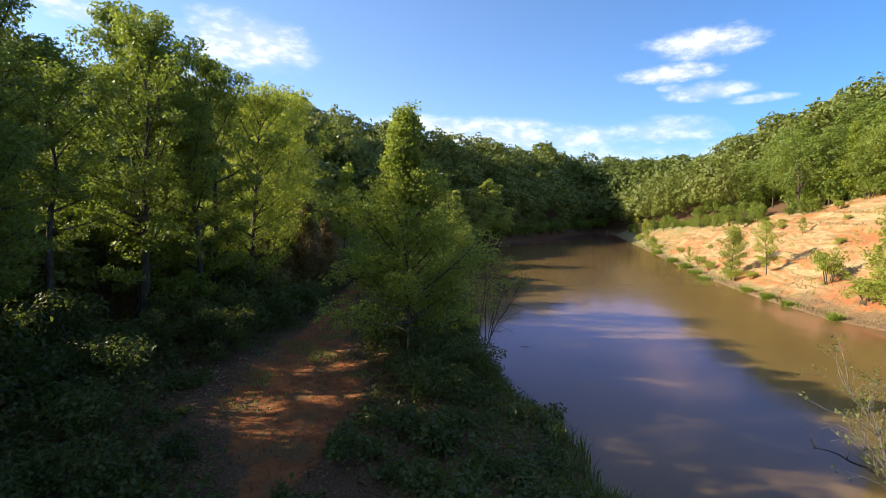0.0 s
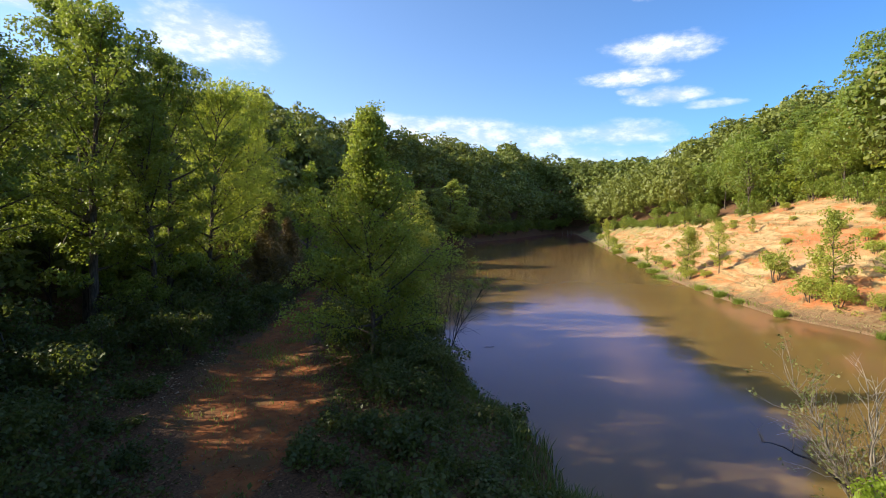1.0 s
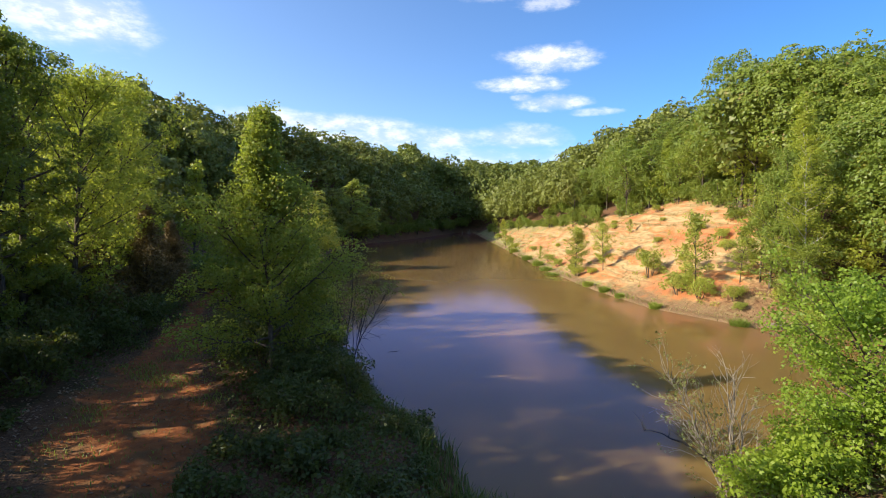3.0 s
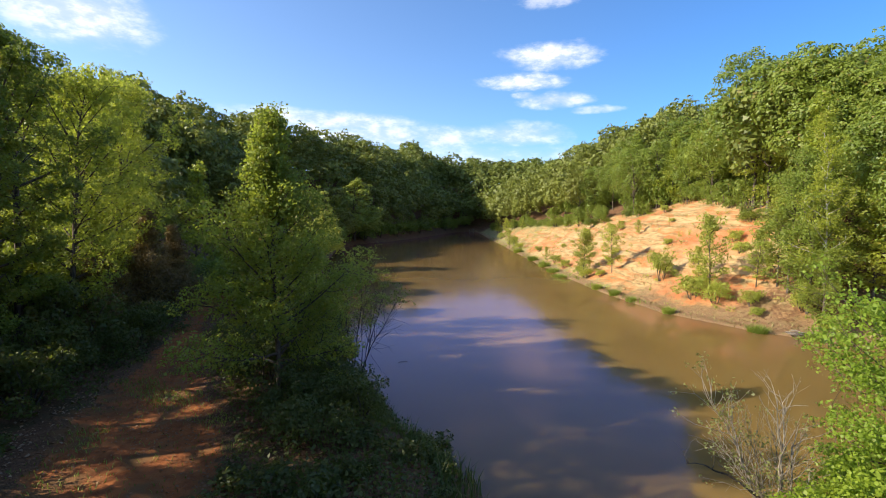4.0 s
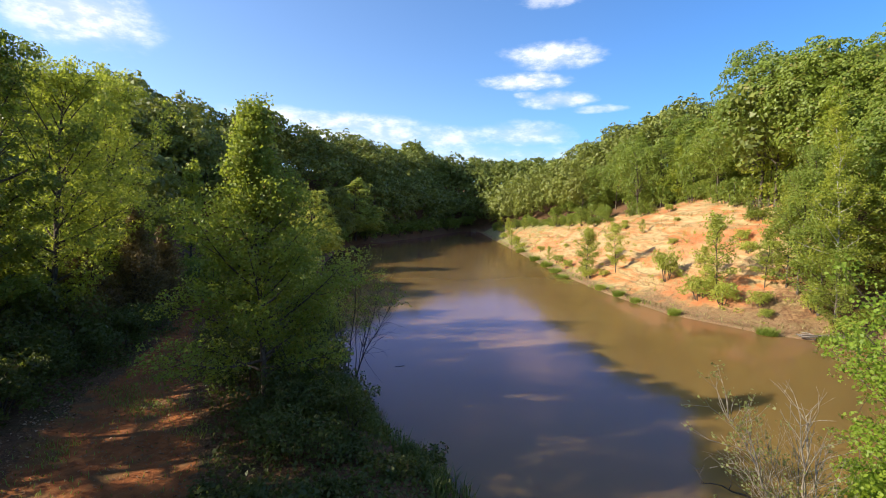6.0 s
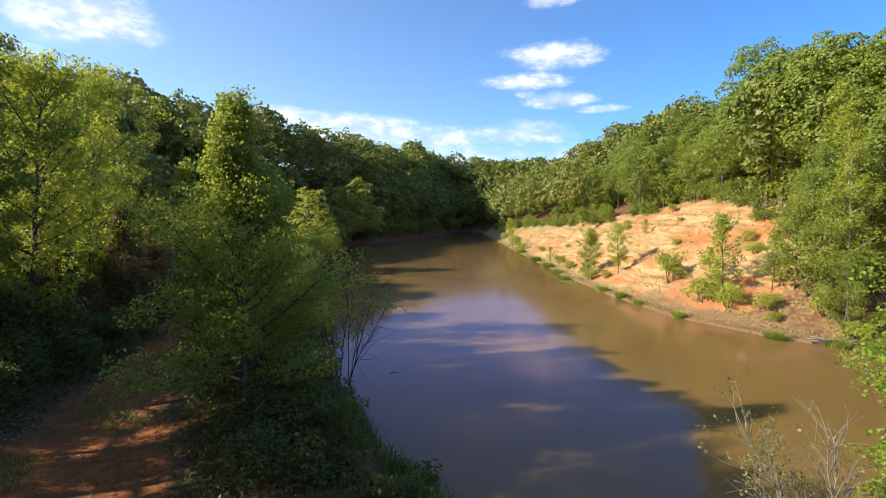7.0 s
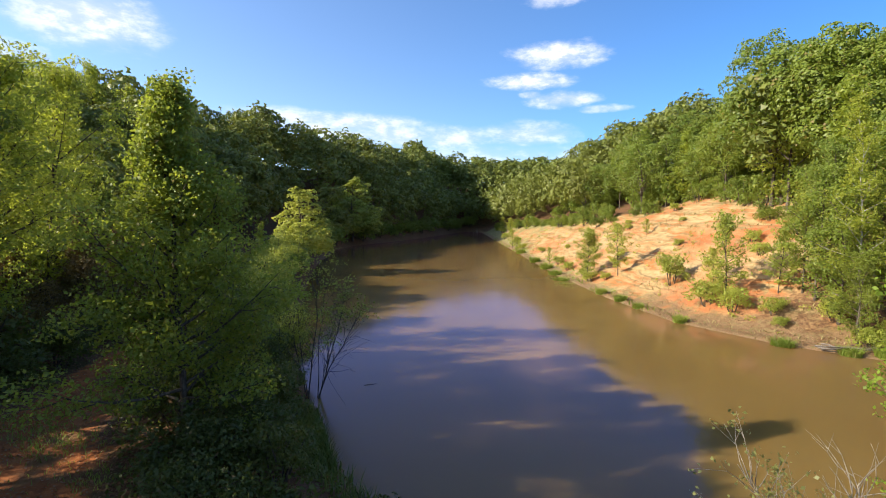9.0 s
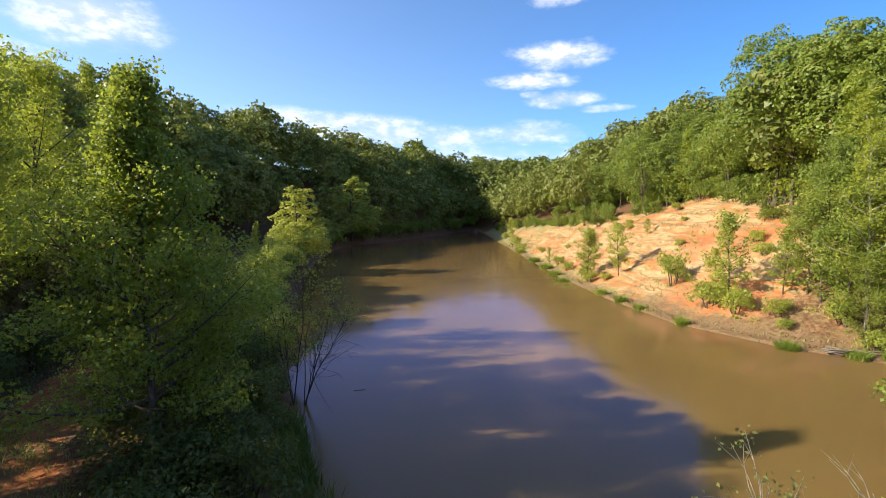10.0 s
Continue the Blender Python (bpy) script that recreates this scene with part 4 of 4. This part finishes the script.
# ---------------- bare shrubs ----------------
def leaning_stem(seed, base, tip, r0, twigs, wiggle=0.10):
    """One bent stem from base to tip with forking side twigs."""
    rng = np.random.default_rng(seed)
    base, tip = np.array(base, float), np.array(tip, float)
    ln = np.linalg.norm(tip - base)
    w = np.linspace(0, 1, 9)[:, None]
    P = base + (tip - base) * w + np.cumsum(rng.normal(0, wiggle * ln / 9, (9, 3)), 0) * np.sin(w * math.pi) + np.array([0, 0, 0.06 * ln]) * w * (1 - w) * 4
    out, ends = [tube(P, r0 * (1 - 0.85 * w[:, 0]), 5)], []
    d = unit(tip - base)
    for _ in range(twigs):
        f = rng.uniform(0.25, 0.98)
        p = np.array([np.interp(f, w[:, 0], P[:, j]) for j in range(3)])
        e = unit(d * 0.7 + rng.normal(0, 0.6, 3) + np.array([0, 0, 0.45]))
        l1 = ln * rng.uniform(0.10, 0.24) * (1.25 - 0.5 * f)
        q = p + e * l1
        out.append(tube(np.stack([p, (p + q) / 2 + rng.normal(0, 0.04 * l1, 3), q]), np.array([r0 * 0.35, r0 * 0.25, r0 * 0.14]), 3))
        for _ in range(2):
            e2 = unit(e + rng.normal(0, 0.45, 3))
            t = q + e2 * l1 * rng.uniform(0.4, 0.8)
            out.append(tube(np.stack([q, (q + t) / 2, t]), np.array([r0 * 0.16, r0 * 0.11, 0.003]), 3))
            ends.append(t)
    return joined(out), np.array(ends)


water_shrub = tagged(new("drowned_shrub"), "half-bare shrub with dark stems standing in the lake", "shrub")
tip_list = []
for k, (dx, dy, z, r, tw) in enumerate(((2.0, -0.3, 3.7, 0.030, 34), (1.35, 0.3, 4.5, 0.032, 34), (0.25, -0.1, 5.3, 0.032, 34), (0.9, 0.6, 3.2, 0.024, 20), (-0.6, 0.4, 4.4, 0.028, 30), (-1.2, 0.8, 4.0, 0.026, 28), (0.5, 0.9, 4.9, 0.026, 28), (-0.25, -0.3, 0.9, 0.022, 3))):
    st, ends = leaning_stem(340 + k, (0.22 * math.sin(k * 2.4), 0.22 * math.cos(k * 2.4), -0.5), (dx, dy, z), r, tw, 0.07)
    part("stem", st, WOOD_DARK, water_shrub, smooth=True)
    tip_list.append(ends[ends[:, 2] > (3.6 if k < 2 else 2.4)])
tips = np.concatenate(tip_list)
part("leaves", clump_leaves(np.random.default_rng(41), tips, np.full(len(tips), 0.26), 9, 0.085), LEAF_BIRCH, water_shrub, "small sparse yellow-green leaves")
water_shrub.matrix_basis = pose(0.85, 25.7, -0.1)
dead_shrub = tagged(new("dead_shrub"), "grey leafless shrub with bent stems on the near bank", "shrub")
DEAD_AT = (11.2, 11.4)
tip_list = []
for k, (dx, dy, z, r, tw) in enumerate(((-1.85, 0.65, 3.5, 0.034, 22), (-1.55, 0.1, 3.1, 0.028, 16), (-0.5, -0.2, 3.5, 0.040, 9), (-0.15, 0.15, 3.6, 0.036, 9), (0.25, -0.1, 2.8, 0.040, 5), (-0.9, 0.5, 2.5, 0.022, 14), (0.5, 0.5, 3.0, 0.024, 12), (-1.2, -0.4, 1.6, 0.022, 12), (-0.7, 0.9, 1.5, 0.020, 12), (0.9, 0.3, 2.5, 0.022, 12), (-1.0, 0.2, 2.9, 0.020, 14), (0.1, 0.5, 2.4, 0.020, 12), (-1.5, 0.8, 2.2, 0.018, 12), (0.4, -0.4, 1.9, 0.018, 10))):
    st, ends = leaning_stem(300 + k, (0.12 * math.sin(k * 2.4), 0.12 * math.cos(k * 2.4), -0.3), (dx, dy, z), r, int(tw * 1.25) + 3, 0.12)
    part("stem", st, WOOD_DEAD, dead_shrub, smooth=True)
    if k in (0, 1, 5, 7, 9):
        tip_list.append(ends)
st, ends = leaning_stem(320, (-0.2, 0.0, 0.6), (-2.7, 0.0, 2.0), 0.045, 4, 0.16)
part("branch", st, WOOD_DARK, dead_shrub, "dark bent broken branch", smooth=True)
rng = np.random.default_rng(4)
tips = np.concatenate(tip_list)
part("leaves", clump_leaves(rng, tips, np.full(len(tips), 0.16), 6, 0.07), LEAF_GREY, dead_shrub, "tiny sparse yellow-green leaves")
stand_first(dead_shrub, *DEAD_AT, 0, 0.0)
near_bush = bush_thing("bush", "bright green low bush on the near bank", bush_arrays(97, 1.1, 1.3, 3200, 0.095, blade=False), LEAF_FRESH, "bushes on the near bank")
stand_first(near_bush, 10.9, 9.9)
for x, y, k, a in ((12.6, 10.6, 1.2, 40), (13.8, 11.6, 1.2, 120), (17.2, 11.8, 1.5, 200), (19.0, 13.2, 1.4, 300)):
    stand(near_bush, x, y, k, a)

# ---------------- grass, undergrowth, litter ----------------
def blades(rng, P, h, w=0.02, lean=0.5):
    """Bent grass blades rooted in the points P."""
    n = len(P)
    a = rng.uniform(0, 2 * math.pi, n)
    d = np.stack([np.cos(a), np.sin(a), 0 * a], 1)
    s = np.stack([-np.sin(a), np.cos(a), 0 * a], 1) * w
    H = h * rng.uniform(0.5, 1.2, (n, 1))
    up = np.array([0, 0, 1.0])
    m, t = P + up * H * 0.6 + d * H * lean * 0.25, P + up * H + d * H * lean
    V = np.stack([P - s, P + s, m + s * 0.7, m - s * 0.7, t + s * 0.1, t - s * 0.1], 1).reshape(-1, 3)
    k = np.arange(n)[:, None] * 6
    F = np.concatenate([k + np.array([0, 1, 2, 3]), k + np.array([3, 2, 4, 5])])
    return V, F


def scattered(rng, n, x0, x1, y0, y1, keep):
    x, y = rng.uniform(x0, x1, n), rng.uniform(y0, y1, n)
    ok = keep(x, y, lake_distance(x, y), rng.random(n))
    x, y = x[ok], y[ok]
    return np.column_stack([x, y, land(x, y)])


rng = np.random.default_rng(8)
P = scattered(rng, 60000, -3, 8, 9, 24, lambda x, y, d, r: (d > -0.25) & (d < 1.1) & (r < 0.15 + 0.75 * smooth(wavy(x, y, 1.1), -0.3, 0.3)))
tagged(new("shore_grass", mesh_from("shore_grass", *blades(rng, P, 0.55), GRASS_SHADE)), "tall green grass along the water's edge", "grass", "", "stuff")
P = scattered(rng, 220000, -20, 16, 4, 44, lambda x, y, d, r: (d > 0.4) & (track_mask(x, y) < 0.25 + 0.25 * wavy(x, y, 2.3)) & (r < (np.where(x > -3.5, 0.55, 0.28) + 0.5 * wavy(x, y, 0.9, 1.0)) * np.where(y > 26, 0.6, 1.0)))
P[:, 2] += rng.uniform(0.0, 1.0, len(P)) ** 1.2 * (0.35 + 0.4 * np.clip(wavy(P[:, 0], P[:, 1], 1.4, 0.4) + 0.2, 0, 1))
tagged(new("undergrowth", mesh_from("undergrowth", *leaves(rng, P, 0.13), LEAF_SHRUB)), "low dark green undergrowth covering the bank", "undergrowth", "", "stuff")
P = scattered(rng, 60000, -11, -2, 9, 40, lambda x, y, d, r: (track_mask(x, y) > 0.2) & (r < 0.05 + 0.55 * smooth(wavy(x, y, 1.7, 0.6), 0.1, 0.5) * smooth(y, 13, 18)))
tagged(new("track_grass", mesh_from("track_grass", *blades(rng, P, 0.13, 0.012, 0.8), GRASS)), "thin yellow-green grass growing over the dirt track", "grass", "", "stuff")
P = scattered(rng, 26000, -14, 0, 6, 40, lambda x, y, d, r: (d > 1) & (r < np.where(track_mask(x, y) > 0.75, 0.28, 0.55) + 0.3 * wavy(x, y, 1.1)))
P[:, 2] += 0.02
tagged(new("fallen_leaves", mesh_from("fallen_leaves", *leaves(rng, P, 0.09, up=2.0), LITTER)), "dry brown fallen leaves along the track", "leaf litter", "", "stuff")
P = scattered(rng, 60000, 25, 50, 26, 110, lambda x, y, d, r: (d > -0.2) & (d < tree_line(y)) & (r < 0.05 + 0.2 * wavy(x, y, 0.8, 2.0) + 0.1 * (d < 1.0) + 0.45 * smooth(np.sin(d * 2.1 + 1.5 * wavy(x, y, 0.12)), 0.45, 0.95) * smooth(wavy(x, y, 0.35, 1.0), -0.5, 0.3)))
tagged(new("bank_grass", mesh_from("bank_grass", *blades(rng, P, 0.22, 0.03, 0.9), GRASS_DRY)), "sparse dry grass on the clay hillside", "grass", "", "stuff")
P = scattered(rng, 16000, 24, 46, 26, 150, lambda x, y, d, r: (d > -0.35) & (d < 0.7) & (wavy(x, y, 0.7, 0.5) > 0.15))
tagged(new("bank_grass", mesh_from("bank_grass", *blades(rng, P, 0.5, 0.035), GRASS)), "green grass tufts along the far shore", "grass", "", "stuff")


# grass tufts at the sunny shore
def tuft_arrays(seed, n, r, h):
    rng = np.random.default_rng(seed)
    a, q = rng.uniform(0, 2 * math.pi, n), r * np.sqrt(rng.random(n))
    return blades(rng, np.column_stack([q * np.cos(a), q * np.sin(a), -0.1 + 0 * a]), h, 0.02, 0.75)


tuft = tagged(new("grass_tuft", mesh_from("grass_tuft", *tuft_arrays(7, 650, 0.6, 0.62), GRASS)), "bright green grass tuft at the waterline", "grass tuft", "grass tufts at the shore")
stand_first(tuft, 28.6, 30.9)
for x, y, k, a in ((26.3, 37.6, 0.8, 30), (30.8, 28.5, 0.9, 80), (32.2, 27.6, 0.9, 200), (25.0, 55.5, 1.5, 10), (25.6, 57.5, 1.4, 90), (26.6, 60.5, 1.4, 140), (26.4, 46.4, 0.9, 20), (26.6, 50.4, 0.9, 60), (27.9, 65.8, 1.3, 100), (31.0, 82, 1.4, 10), (29.3, 72.5, 1.4, 50), (34.2, 99, 1.5, 0), (26.2, 43.0, 0.7, 120)):
    stand(tuft, x, y, k, a, 0.0)


# driftwood on the shore
def drift_arrays(seed, n, ln):
    rng = np.random.default_rng(seed)
    out = []
    for i in range(n):
        a = rng.normal(0.35, 0.35)
        l = ln * rng.uniform(0.5, 1.1)
        c = np.array([rng.uniform(-0.8, 0.8), rng.uniform(-0.35, 0.35), 0.06 + 0.05 * i / n * 4])
        d = np.array([math.cos(a), math.sin(a), rng.normal(0, 0.05)])
        P = c + d * (np.linspace(-0.5, 0.5, 6)[:, None]) * l + np.cumsum(rng.normal(0, 0.03, (6, 3)), 0)
        out.append(tube(P, np.linspace(0.045, 0.012, 6) * rng.uniform(0.6, 1.3), 5))
    return out


drift = tagged(new("driftwood"), "pile of grey driftwood branches on the shore", "driftwood")
for b in drift_arrays(9, 11, 3.0):
    part("branch", b, WOOD_DEAD, drift, smooth=True)
drift.matrix_basis = pose(31.2, 28.9, ground_z(31.2, 28.9), 0, 0, -25)

P = scattered(rng, 26000, 25, 42, 26, 50, lambda x, y, d, r: (d > 0.1) & (d < 6.5) & (r < 0.75 - 0.1 * d + 0.3 * wavy(x, y, 1.1)) & (x > 20))
P[:, 2] += 0.03
tagged(new("fallen_leaves", mesh_from("fallen_leaves", *leaves(rng, P, 0.10, up=2.2), LITTER)), "dry brown fallen leaves and twigs on the lower bank", "leaf litter", "", "stuff")

P = scattered(rng, 650, -10.2, -6.2, 14.5, 20.5, lambda x, y, d, r: (r < 0.75 - 0.5 * np.abs(x + 8.6 - 0.12 * (y - 17))) & (track_mask(x, y) < 0.8))
P[:, 2] += 0.03
tagged(new("fallen_leaves", mesh_from("fallen_leaves", *leaves(rng, P, 0.11, up=1.8), LITTER_PALE)), "pale dry leaves drifted at the edge of the track", "leaf litter", "", "stuff")
# low weeds over the clay hillside
C = scattered(rng, 1100, 26, 50, 30, 120, lambda x, y, d, r: (d > 1.0) & (d < tree_line(y) + 1) & (r < 0.28 + 0.3 * wavy(x, y, 0.5, 3.0)))
C[:, 2] += 0.12
tagged(new("weeds", mesh_from("weeds", *clump_leaves(rng, C, rng.uniform(0.12, 0.42, len(C)), 20, 0.13), LEAF_BIRCH)), "low pale green weeds scattered over the clay slope", "weeds", "", "stuff")


# a stick adrift by the drowned shrub, dead stubs at the head of the lake
stick = tagged(new("floating_stick", mesh_from("floating_stick", *tube(np.array([[-0.28, 0, 0.0], [-0.1, 0.04, 0.02], [0.1, 0.0, 0.01], [0.3, 0.05, 0.04]]), np.array([0.008, 0.013, 0.012, 0.006]), 5), WOOD_DARK, True)), "dark stick floating on the lake", "stick")
stick.matrix_basis = pose(3.3, 27.0, 0.0, 0, 0, 8)
stub = tagged(new("dead_stub", mesh_from("dead_stub", *tube(np.array([[0, 0, -1.0], [0.05, 0, 0.6], [0.02, 0.05, 1.9]]), np.array([0.11, 0.09, 0.05]), 6), WOOD_DEAD, True)), "grey dead stub standing in the shallow water", "stub", "dead stubs in the lake")
stub.matrix_basis = pose(47.0, 198, 0)
for x, y, k, a in ((47.9, 199.5, 0.8, 40), (48.8, 201, 1.1, 100), (46.2, 203, 0.7, 200), (50.0, 204, 0.9, 300)):
    copy_thing(stub, pose(x, y, 0, 0, 3, a) @ Matrix.Diagonal((1, 1, k, 1)))
